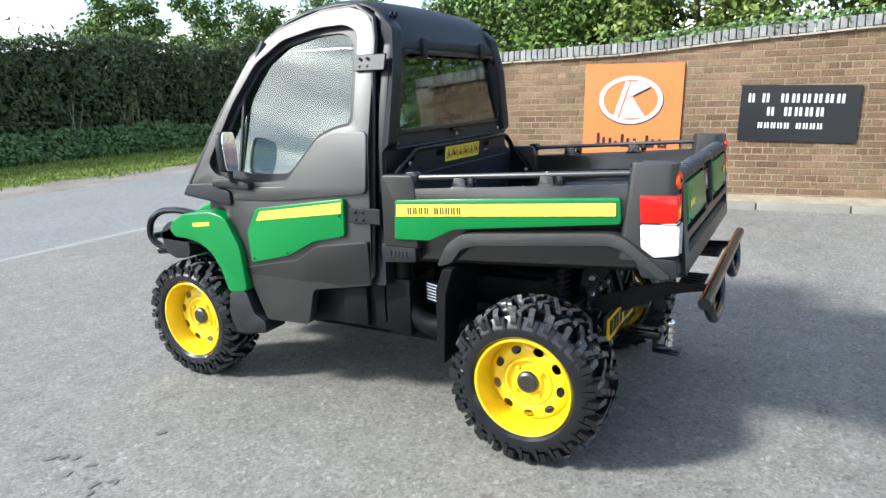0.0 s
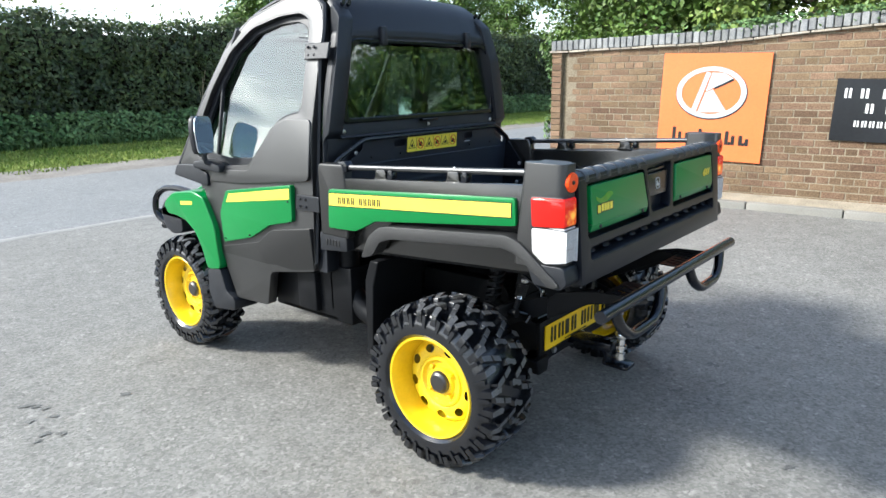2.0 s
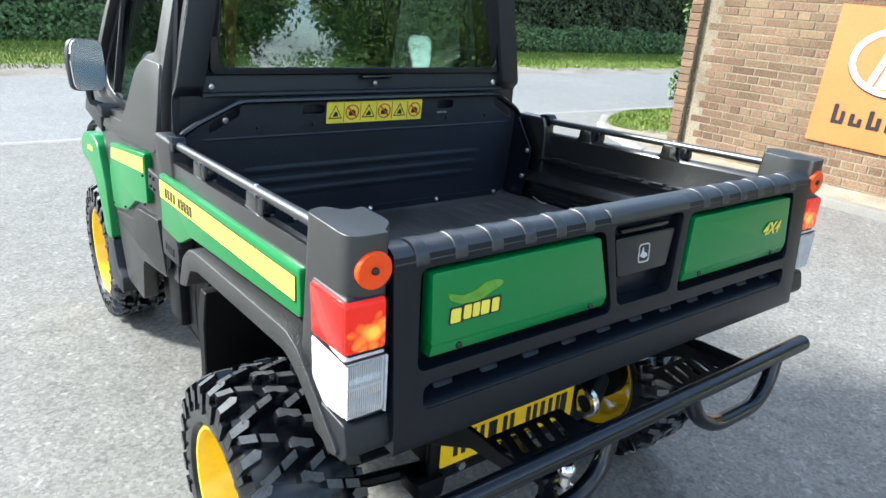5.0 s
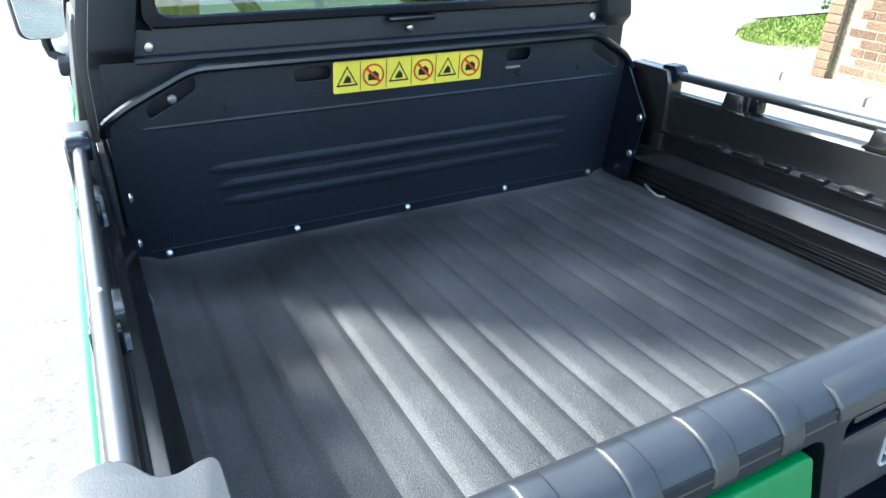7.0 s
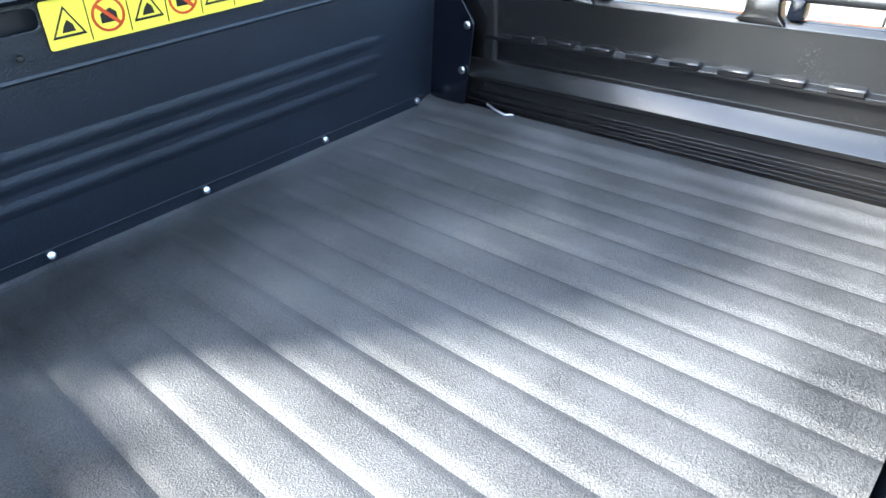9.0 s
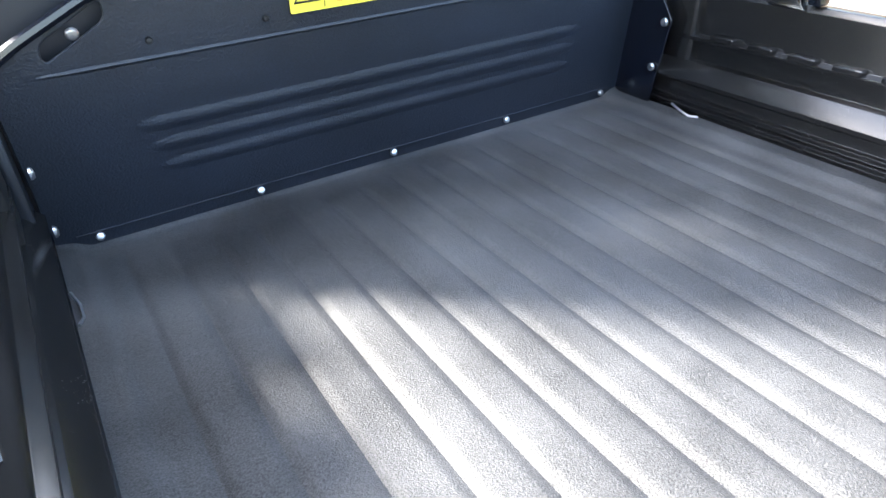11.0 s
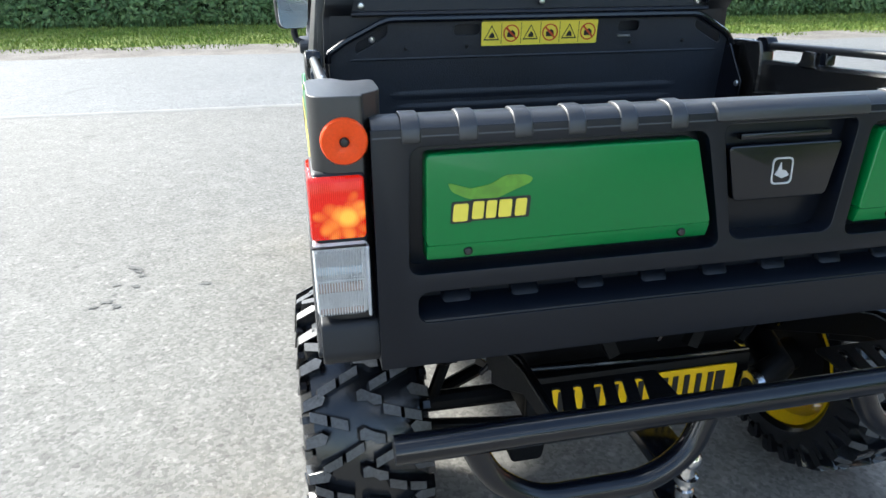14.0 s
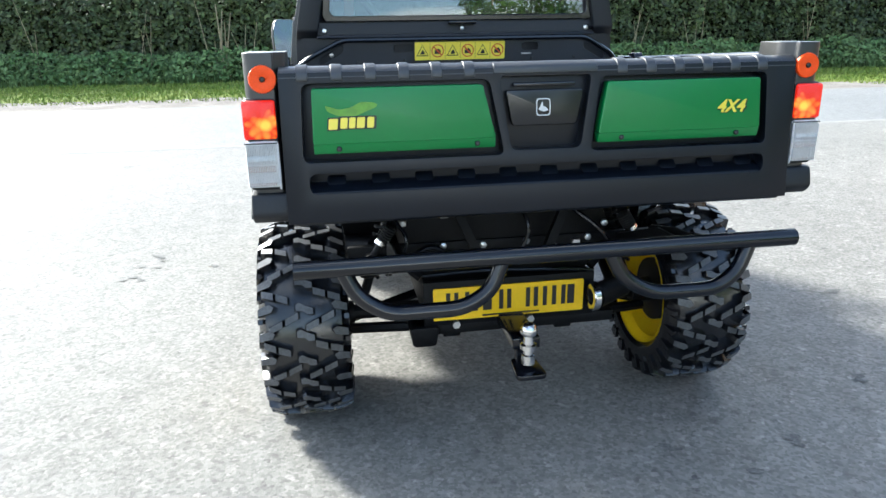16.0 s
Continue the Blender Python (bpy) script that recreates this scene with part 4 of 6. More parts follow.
# hoses and cable runs under the box
for path, r_h, m_h in (([(-.46, -.12, .60), (-.38, -.22, .56), (-.28, -.20, .64), (-.20, -.16, .58)], .009, M_STEEL), ([(-.40, -.16, .74), (-.34, -.24, .66), (-.42, -.20, .54)], .006, M_STEEL),
                       ([(.22, -.16, .72), (.30, -.24, .66), (.36, -.20, .56), (.46, -.10, .60)], .008, M_STEEL), ([(-.30, -.18, .52), (-.10, -.23, .545), (.12, -.22, .53), (.30, -.18, .50)], .006, M_STEEL),
                       ([(.02, -.17, .76), (.06, -.23, .68), (.02, -.21, .58)], .007, M_STEEL)):
    part("brake_hose" if r_h > .0065 else "cable", tube(fillet(path, .05), r_h, 8), m_h, vehicle)
for x, z in ((-.36, .70), (.38, .73), (-.22, .72), (.24, .60)):
    part("clip", block(x - .014, x + .014, -.165, -.142, z - .010, z + .010, .003, 1), M_ZINC, vehicle)

# number plate and tow hitch
plate = part("number_plate", prism(rounded([(-.268, .363), (.258, .363), (.258, .478), (-.268, .478)], .006, 2), -.205, -.199, "y", .001, 1), M_PLATE, vehicle, "yellow rear number plate with dark bars")
for x, w in ((-.225, .014), (-.197, .014), (-.160, .014), (-.130, .014), (-.098, .030), (-.042, .014), (-.014, .014), (.052, .014), (.080, .014), (.112, .014), (.145, .014), (.178, .014), (.200, .024)):
    part("plate_bar", block(x, x + w, -.2085, -.2055, .392, .462, .0), M_INK, plate)
part("plate_bar", block(-.10, .10, -.2085, -.2055, .371, .376, 0), M_INK, plate)
part("plate_holder", block(-.30, .30, -.196, -.175, .34, .50, .006), M_DARK, vehicle)
hitch = part("tow_hitch", block(-.045, .045, -.40, -.12, .33, .37, .006), M_STEEL, vehicle, "black steel tow hitch")
bm = prism(rounded([(-.055, -.49), (.045, -.49), (.035, -.36), (-.045, -.36)], .025), .268, .284, "z", .003)
block(-.030, .020, -.385, -.362, .275, .37, .004, 1, bm)
part("hitch_tongue", bm, M_STEEL, hitch)
ball = lathe([(.0, .0), (.0, .021), (.030, .021), (.034, .016), (.05, .014), (.052, .026), (.066, .026), (.070, .018), (.094, .015), (.100, .024), (.112, .0275), (.124, .025), (.135, .016), (.139, 0)], 20)
part("tow_ball", move(ball, lambda c: Vector((-.005 + c.y, -.435 + c.z, .300 + c.x))), M_CHROME, hitch, "bright chrome tow ball")
part("pin_clip", tube([(.05, -.2, .345), (.07, -.24, .33), (.06, -.25, .30)], .005, 6), M_ZINC, hitch)
for x in (-.19, .07):
    part("bolt", move(lathe([(0, .014), (.012, .014), (.012, 0)], 6), lambda c: Vector((x + c.y, -.198 - c.x, .345 + c.z))), M_ZINC, hitch)

# rear bumper bar
bar = part("rear_bumper", tube([(-.682, -.66, .738), (.682, -.66, .738)], .0235, 16), M_STEEL, vehicle, "black tubular rear bumper bar")
for s, x0, x1, x2, x3 in ((-1, -.56, -.485, -.235, -.15), (1, .15, .235, .475, .55)):
    path = fillet([(x0, -.655, .725), (x0 + (.03 if s < 0 else .03), -.665, .66), (x1 + .03, -.672, .608), (x2 - .02, -.672, .608), (x3 - .03, -.665, .65), (x3, -.655, .725)], .06)
    part("step_loop", tube(path, .021, 14), M_STEEL, bar)
    hx = s * .42
    bm = prism([(-.34, .70), (-.50, .735), (-.655, .742), (-.655, .715), (-.50, .690), (-.38, .62), (-.30, .58), (-.30, .66)], hx - .004, hx + .004, "x", .002, 1)
    mid_x = s * .295
    holes = [[(mid_x + q + dx, y) for dx, y in rounded([(-.020, -.598), (-.004, -.598), (.016, -.530), (.000, -.530)], .006, 2)] for q in (-.085, -.045, -.005, .035, .075)]
    slots = prism(rounded([(mid_x - .125, -.615), (mid_x + .125, -.615), (mid_x + .125, -.515), (mid_x - .125, -.515)], .01), .712, .718, "z", .0015, 1, holes=holes)
    merge(bm, slots)
    part("bumper_bracket", bm, M_DARK, bar, "slotted black step plate")
    part("bumper_arm", prism([(-.10, .50), (-.10, .60), (-.42, .715), (-.62, .722), (-.62, .705), (-.42, .66)], s * .40 - .006, s * .40 + .006, "x", .002, 1), M_DARK, bar)

# --- cargo box
floor = bmesh.new()
cols = []
n_rib, x_lo, x_hi = 17, -.655, .655
for k in range(n_rib * 14 + 1):
    x = x_lo + (x_hi - x_lo) * k / (n_rib * 14)
    ph = (k % 14) / 14
    h = .0050 * (smoothstep(.0, .20, ph) - smoothstep(.80, 1, ph)) + .0022 * math.sin(math.pi * ph)
    edge = smoothstep(.655, .60, abs(x)) * 0 + (.018 * smoothstep(.615, .655, abs(x)))
    cols.append([floor.verts.new((x, y, .818 + edge + h * f + (.012, .005, .001, 0, 0, 0, 0)[i])) for i, (y, f) in enumerate(((.690, 0), (.682, 0), (.668, 0), (.630, .15), (.575, 1), (.2, 1), (-.50, 1)))])
for side_x, where in ((-.676, 0), (.676, len(cols) + 1)):
    cols.insert(where, [floor.verts.new((side_x, y, .840 + lift)) for y, lift in ((.690, .012), (.682, .005), (.668, .001), (.630, 0), (.575, 0), (.2, 0), (-.50, 0))])
for a, b in zip(cols, cols[1:]):
    for j in range(6):
        floor.faces.new((a[j], b[j], b[j + 1], a[j + 1]))
cargo = part("cargo_box", tilted(floor), M_LINER, vehicle, "ribbed black load bed with a sprayed liner")
part("box_underside", tilted(block(-.66, .66, -.50, .69, .775, .800, .004)), M_DARK, cargo)

# front wall of the box
outline = [(-.675, .80), (.675, .80), (.690, 1.165), (.660, 1.195), (.545, 1.262), (-.500, 1.262), (-.635, 1.195), (-.680, 1.165)]
slots = [rounded([(cx - w / 2, cz - .016), (cx + w / 2, cz - .016), (cx + w / 2, cz + .016), (cx - w / 2, cz + .016)], .014) for cx, cz, w in ((-.245, 1.228, .085), (.300, 1.228, .075))]
for s, cx in ((-1, -.545), (1, .590)):
    slots.append([(x, z + (x - cx) * (-s) * .55) for x, z in rounded([(cx - .05, 1.190), (cx + .05, 1.190), (cx + .05, 1.222), (cx - .05, 1.222)], .012)])
head = part("headboard", prism(outline, .686, .692, "y", .0015, 1, holes=slots), M_HEAD, cargo, "black headboard panel with warning label")
rim_path = fillet([(-.681, .681, 1.140), (-.680, .680, 1.165), (-.635, .678, 1.197), (-.500, .678, 1.263), (.545, .678, 1.263), (.660, .678, 1.197), (.692, .680, 1.160)], .03)
part("rolled_edge", tube(rim_path, .010, 8), M_STEEL, head)
for z, x0, x1, h in ((1.030, -.50, .51, .021), (.988, -.485, .50, .021), (.946, -.475, .49, .021), (1.145, -.62, .64, .006)):
    deep, runs = (.0012, .02) if h < .006 else (.0042, .05)
    rings = []
    for x, k in ((x0, .02), (x0 + runs * .35, .55), (x0 + runs, 1), (x1 - runs, 1), (x1 - runs * .35, .55), (x1, .02)):
        rings.append([(x, .6868 - k * deep * (.5 + .5 * math.cos(math.pi * j / 6)), z + h * j / 6 * (.6 + .4 * k)) for j in range(-6, 7)])
    part("pressed_rib", loft(rings), M_HEAD, head, smooth=60)
part("floor_flange", prism([(.688, .845), (.685, .846), (.6845, .852), (.688, .854)], -.64, .64, "x"), M_HEAD, head)
for s in (1,):
    gus = [(.688, .83), (.688, 1.172), (.662, 1.165), (.560, 1.05), (.572, .83)]
    part("corner_gusset", prism(gus, s * .668, s * .674, "x", .001, 1), M_STEEL, head)


def dome(x, y, z, d, r=.0085):
    """A small dome-headed bolt facing along d."""
    own = lathe([(0, r), (.003, r), (.006, r * .75), (.0075, 0)], 10)
    return turned(own, Matrix.Translation((x, y, z)) @ Vector((1, 0, 0)).rotation_difference(Vector(d)).to_matrix().to_4x4())


for x in (-.603, -.302, .001, .309, .612):
    part("bolt", dome(x, .682, .842, (0, -1, .6)), M_ZINC, head)
for x, y, z, d in ((.664, .575, 1.044, (-1, 0, 0)), (.664, .582, .933, (-1, 0, 0)), (-.664, .575, 1.044, (1, 0, 0)), (-.664, .582, .933, (1, 0, 0)), (-.545, .682, 1.205, (0, -1, 0))):
    part("bolt", dome(x, y, z, d, .010), M_ZINC, head)
for x, z in ((-.44, 1.175), (-.245, 1.178), (.31, 1.178), (.50, 1.178)):
    part("hole_plug", dome(x, .684, z, (0, -1, 0), .006), M_INK, head)
part("latch_tab", block(.262, .305, .678, .685, 1.195, 1.201, .001, 1), M_ZINC, head)

# warning label with six pictograms
lab = part("warning_label", prism(rounded([(-.200, 1.178), (.187, 1.178), (.187, 1.251), (-.200, 1.251)], .004, 2), .6795, .6825, "y"), M_STRIPE, head, "yellow warning label with six pictograms")
cell = .387 / 6
for k in range(6):
    ink = bmesh.new()
    cx, cz = -.200 + cell * (k + .5), 1.2145
    if k:
        block(-.200 + cell * k - .0006, -.200 + cell * k + .0006, .6782, .6798, 1.182, 1.247, 0, bm=ink)
    if k % 2 == 0:
        tri = lambda s: [(cx - .028 * s, cz - .022 * s), (cx + .028 * s, cz - .022 * s), (cx, cz + .028 * s)]  # noqa: E731
        prism(tri(.92), .6780, .6798, "y", holes=[tri(.76)], bm=ink)
        prism([(cx - .010, cz - .013), (cx + .010, cz - .013), (cx + .008, cz - .002), (cx + .001, cz + .005), (cx - .006, cz - .004)], .6780, .6798, "y", bm=ink)
    else:
        red = bmesh.new()
        circ = lambda q: [(cx + q * math.cos(t * math.tau / 24), cz + q * math.sin(t * math.tau / 24)) for t in range(24)]  # noqa: E731
        prism(circ(.0265), .6780, .6798, "y", holes=[circ(.0225)], bm=red)
        prism([(cx - .018, cz + .014), (cx - .014, cz + .018), (cx + .018, cz - .014), (cx + .014, cz - .018)], .6775, .6797, "y", bm=red)
        prism([(cx - .013, cz - .012), (cx + .013, cz - .012), (cx + .013, cz + .002), (cx + .004, cz + .010), (cx - .013, cz + .002)], .6785, .6799, "y", bm=ink)
    part("pictogram", ink, M_INK, lab)
    if k % 2:
        part("prohibition_ring", red, M_REDINK, lab, "red prohibition ring")

# side walls
for s in (-1, 1):
    inner = [(.666, .80), (.666, .838), (.690, .842), (.690, .850), (.679, .852), (.679, .858), (.690, .860), (.690, .868), (.679, .870), (.679, .876), (.690, .878), (.690, .902), (.672, .912), (.670, .922), (.700, .954), (.714, .957), (.714, .998), (.697, 1.003), (.697, 1.012), (.714, 1.016), (.714, 1.104), (.722, 1.115), (.748, 1.115), (.748, .995), (.726, .965), (.712, .90), (.705, .80)]
    bm = tilted(prism([(s * x, z) for x, z in inner], .66, -.50, "y", .0015, 2))
    wall_s = part("box_side", bm, M_SIDE, cargo, "moulded dark plastic box side")
    for k in range(9 if s > 0 else 0):
        y = .42 - k * .095
        part("side_notch", tilted(block(s * .693, s * .7145, y - .03, y + .03, 1.010, 1.024, .003, 1)), M_SIDE, wall_s)
    part("tie_hook", tube([(s * .672, .50, .862), (s * .664, .47, .858), (s * .664, .44, .852), (s * .672, .42, .855)], .003, 6), M_ZINC, wall_s)
    part("end_web", prism([(.700, .80), (.600, .80), (.600, 1.08), (.700, 1.12)], s * .684, s * .703, "x", .004, 1), M_BLACK, wall_s)
    # upright at the front end
    post = prism(rounded([(.675, .86), (.500, .86), (.500, 1.075), (.508, 1.155), (.520, 1.182), (.665, 1.178), (.678, 1.165)], .012), s * .700, s * .752, "x", .012, 3)
    part("front_post", post, M_SKIRT if s < 0 else M_SIDE, cargo)
    # top rail on lugs
    rail = part("top_rail", tube([(s * .728, .52, 1.168), (s * .728, -.40, 1.214)], .0120, 12), M_RAIL, cargo, "black tubular rail")
    part("rail_hook", prism(rounded([(.548, 1.150), (.496, 1.150), (.490, 1.178), (.505, 1.196), (.552, 1.192)], .006, 2), s * .708, s * .748, "x", .005, 2), M_STEEL, rail)
    for y in (.300, -.075):
        z = 1.108 + tilt(y)
        part("rail_spacer", prism(rounded([(y - .068, z + .012), (y - .040, z + .012), (y - .042, z + .048), (y - .066, z + .048)], .004, 2), s * .712, s * .744, "x", .004, 2), M_STEEL, rail)
        part("rail_lug", prism(rounded([(y - .046, z), (y + .046, z), (y + .030, z + .014), (y + .026, z + .046), (y - .026, z + .046), (y - .030, z + .014)], .006, 2), s * .706, s * .742, "x", .005, 2), M_SIDE, rail)
        part("rail_screw", dome(s * .728, y, z + .056, (0, 0, 1), .006), M_ZINC, rail)
    # green side panel with stripe
    pan = [(.600, 1.072), (-.365, 1.128), (-.370, 1.030), (.320, .962), (.395, .925), (.440, .905), (.610, .900)]
    panel = part("side_panel", prism(rounded(pan, .014), s * .744, s * .764, "x", .005, 2), M_GREEN, cargo, "green side panel with a yellow stripe")
    stripe = [(.590, 1.055), (-.350, 1.108), (-.350, 1.060), (.595, 1.002)]
    st = part("stripe", prism(stripe, s * .7645, s * .7665, "x"), M_STRIPE, panel, "yellow stripe")
    border = [(.593, 1.0585), (-.353, 1.1112), (-.353, 1.0565), (.598, .9985)]
    part("stripe_border", prism(border, s * .7640, s * .7652, "x"), M_INK, panel, "thin black line round the stripe")
    for y in (.535, .508, .480, .452, .405, .378, .352, .326, .300):
        z = 1.012 + (.59 - y) * .055
        for dy in (0, .011):
            part("letter_bar", prism([(y - dy, z), (y - dy - .0065, z), (y - dy - .0065, z + .030), (y - dy, z + .030)], s * .7666, s * .7676, "x"), M_INK, st)
    # rear corner pillar
    foot_print = rounded([(s * .768, -.402), (s * .728, -.388), (s * .702, -.430), (s * .664, -.414), (s * .664, -.512), (s * .694, -.543), (s * .694, -.556), (s * .768, -.556)], [.03, .02, .022, .018, .018, .010, .014, .034], 5)
    pil = prism(foot_print if s < 0 else foot_print[::-1], .900, 1.254, "z", .026, 5)
    pillar = part("corner_pillar", move(pil, lambda c: Vector((c.x, c.y + (.036 if c.z < 1.15 and c.y > -.46 else 0), c.z))), M_GREY, cargo, "moulded dark corner pillar")
    part("pillar_foot", prism(rounded([(-.42, .915), (-.566, .915), (-.580, .860), (-.555, .835), (-.45, .840)], .012), s * .650, s * .775, "x", .014, 3), M_BLACK, pillar)
    lamp = part("tail_lamp", prism(rounded([(-.430, 1.145), (-.560, 1.150), (-.566, .925), (-.490, .912), (-.438, .950)], .012), s * .695, s * .772, "x", .008, 3), M_BLACK, vehicle, "red and clear tail lamp")
    red_p = [(-.434, 1.140), (-.566, 1.145), (-.568, 1.050), (-.440, 1.040)]
    clr_p = [(-.440, 1.038), (-.568, 1.048), (-.572, .932), (-.492, .918), (-.444, .952)]
    part("red_lens", prism(rounded(red_p, .008, 2), s * .698, s * .7775, "x", .006, 2), M_RED, lamp, "glossy red lens")
    part("clear_lens", prism(rounded(clr_p, .008, 2), s * .698, s * .7775, "x", .006, 2), M_CLEAR, lamp, "ribbed clear lens")
    # bowls and fine upright flutes behind the clear lens
    for z0, z1, stuff in ((.966, .986, M_AMBER), (.932, .944, M_AMBER), (.994, 1.012, M_FACET)):
        part("lens_band", prism([(-.5722, z0 + .004), (-.5736, z0 + .006), (-.5740, (z0 + z1) / 2), (-.5732, z1 - .003), (-.5716, z1)], s * .707, s * .7745, "x"), stuff, lamp, "tinted band behind the clear lens" if stuff == M_AMBER else "")
    for k, w in enumerate((.0022, .0016)):
        y0 = -.452 - k * .012
        part("side_step", prism([(y0, 1.030), (y0 - w, 1.030), (y0 - w - .008, .960), (y0 - w - .052, .930), (y0 - .052, .930), (y0 - .008, .960)], s * .7770, s * .7782, "x"), M_FACET, lamp)
    part("lens_seam", block(s * .706, s * .776, -.5740, -.5700, .9885, .9910, .0004, 1), M_CLEAR, lamp)
    for k in range(17):
        x = .7075 + k * .0041
        part("lens_flute", block(s * x, s * (x + .0016), -.5748, -.5690, .934, 1.036, .0), M_CLEAR, lamp)
    part("lens_rim", block(s * .6965, s * .7015, -.5745, -.5600, .926, 1.040, .0015, 1), M_SILVER, lamp, "pale rim along the lens")
    part("lens_joint", block(s * .700, s * .7785, -.5715, -.44, 1.0400, 1.0425, .0), M_INK, lamp)
    refl = lathe([(0, 0), (0, .033), (.009, .033), (.012, .031), (.013, .012), (.010, .006), (.010, 0)], 28)
    ref = part("round_reflector", move(refl, lambda c: Vector((s * .722 + c.y, -.552 - c.x, 1.193 + c.z))), M_REFLECTOR, vehicle, "round red reflector")
    part("screw", dome(s * .722, -.562, 1.193, (0, -1, 0), .007), M_INK, ref)
    # wheel arch flare and liner
    arch = [(.395, .800), (.345, .900), (.285, .945), (.230, .955), (-.340, .998), (-.395, .980), (-.560, .850), (-.520, .835), (-.380, .935), (-.330, .950), (.215, .905), (.280, .885), (.325, .820)]
    part("arch_flare", prism(rounded(arch, .02, 3), s * .715, s * .782, "x", .010, 3), M_FLARE, vehicle, "textured dark wheel arch flare")
    part("arch_liner", prism([(.350, .775), (.400, .775), (.435, .68), (.44, .34), (.40, .34), (.385, .66)], s * .40, s * .725, "x", .004, 1), M_DARK, vehicle, "black wheel arch liner")
    # pocket below the front post
    pk = part("side_pocket", prism(rounded([(.690, .785), (.515, .800), (.515, .878), (.690, .870)], .01), s * .690, s * .748, "x", .008, 2), M_BLACK, vehicle)
    for k in range(5):
        part("vent_slit", block(s * .7485, s * .751, .560 + k * .02, .570 + k * .02, .815, .845, .001, 1), M_INK, pk)

# the headboard leans back a little
for ob in (head, *head.children_recursive):
    for v in ob.data.vertices:
        v.co.y -= .09 * (v.co.z - .84)

# --- tailgate
bar_z = 1.222
shell = prism([(-.654, .845), (.654, .845), (.654, 1.195), (-.654, 1.195)], -.545, -.515, "y", .006)
gate = part("tailgate", shell, M_GATE, vehicle, "black moulded tailgate with two green panels")
outer = [(-.688, .838), (.688, .838), (.686, 1.206), (-.686, 1.206)]
win = [rounded(p, .020) for p in ([(-.640, .990), (-.128, .990), (-.166, 1.180), (-.632, 1.180)], [(-.110, 1.000), (.078, 1.000), (.106, 1.188), (-.140, 1.188)], [(.105, .990), (.610, .990), (.602, 1.180), (.130, 1.180)], [(-.628, .912), (.608, .912), (.608, .962), (-.628, .962)])]
part("gate_face", prism(outer, -.592, -.540, "y", .012, 4, holes=win), M_GATE, gate)
part("gate_lip", prism([(-.588, .868), (-.590, .846), (-.580, .830), (-.545, .822), (-.50, .83), (-.50, .85), (-.545, .86)], -.676, .676, "x", .006, 3), M_GATE, gate)
top_prof = [(-.490, 1.168), (-.487, 1.198), (-.492, 1.210), (-.503, 1.217), (-.520, 1.2195), (-.548, 1.2195), (-.568, 1.217), (-.582, 1.211), (-.590, 1.203), (-.5925, 1.194), (-.588, 1.186), (-.560, 1.184)]
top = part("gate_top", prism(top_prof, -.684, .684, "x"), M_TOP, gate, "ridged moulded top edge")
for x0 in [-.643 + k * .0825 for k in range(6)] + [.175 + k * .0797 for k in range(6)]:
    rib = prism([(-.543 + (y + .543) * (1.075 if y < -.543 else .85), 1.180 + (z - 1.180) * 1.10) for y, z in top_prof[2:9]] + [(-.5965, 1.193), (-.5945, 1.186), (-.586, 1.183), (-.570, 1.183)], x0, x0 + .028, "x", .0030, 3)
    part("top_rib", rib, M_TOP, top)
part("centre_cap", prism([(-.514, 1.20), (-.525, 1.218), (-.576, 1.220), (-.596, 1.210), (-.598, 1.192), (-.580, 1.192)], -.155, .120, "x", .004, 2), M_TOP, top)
part("slot_shelf", prism([(-.540, .905), (-.586, .908), (-.590, .914), (-.556, .932), (-.540, .934)], -.640, .620, "x", .002, 1), M_GATE, gate)
for k in range(11):
    x = -.585 + k * .113
    part("slot_rib", prism([(-.540, .916), (-.570, .918), (-.560, .932), (-.550, .946), (-.540, .952)], x, x + .048, "x", .006, 2), M_GATE, gate)
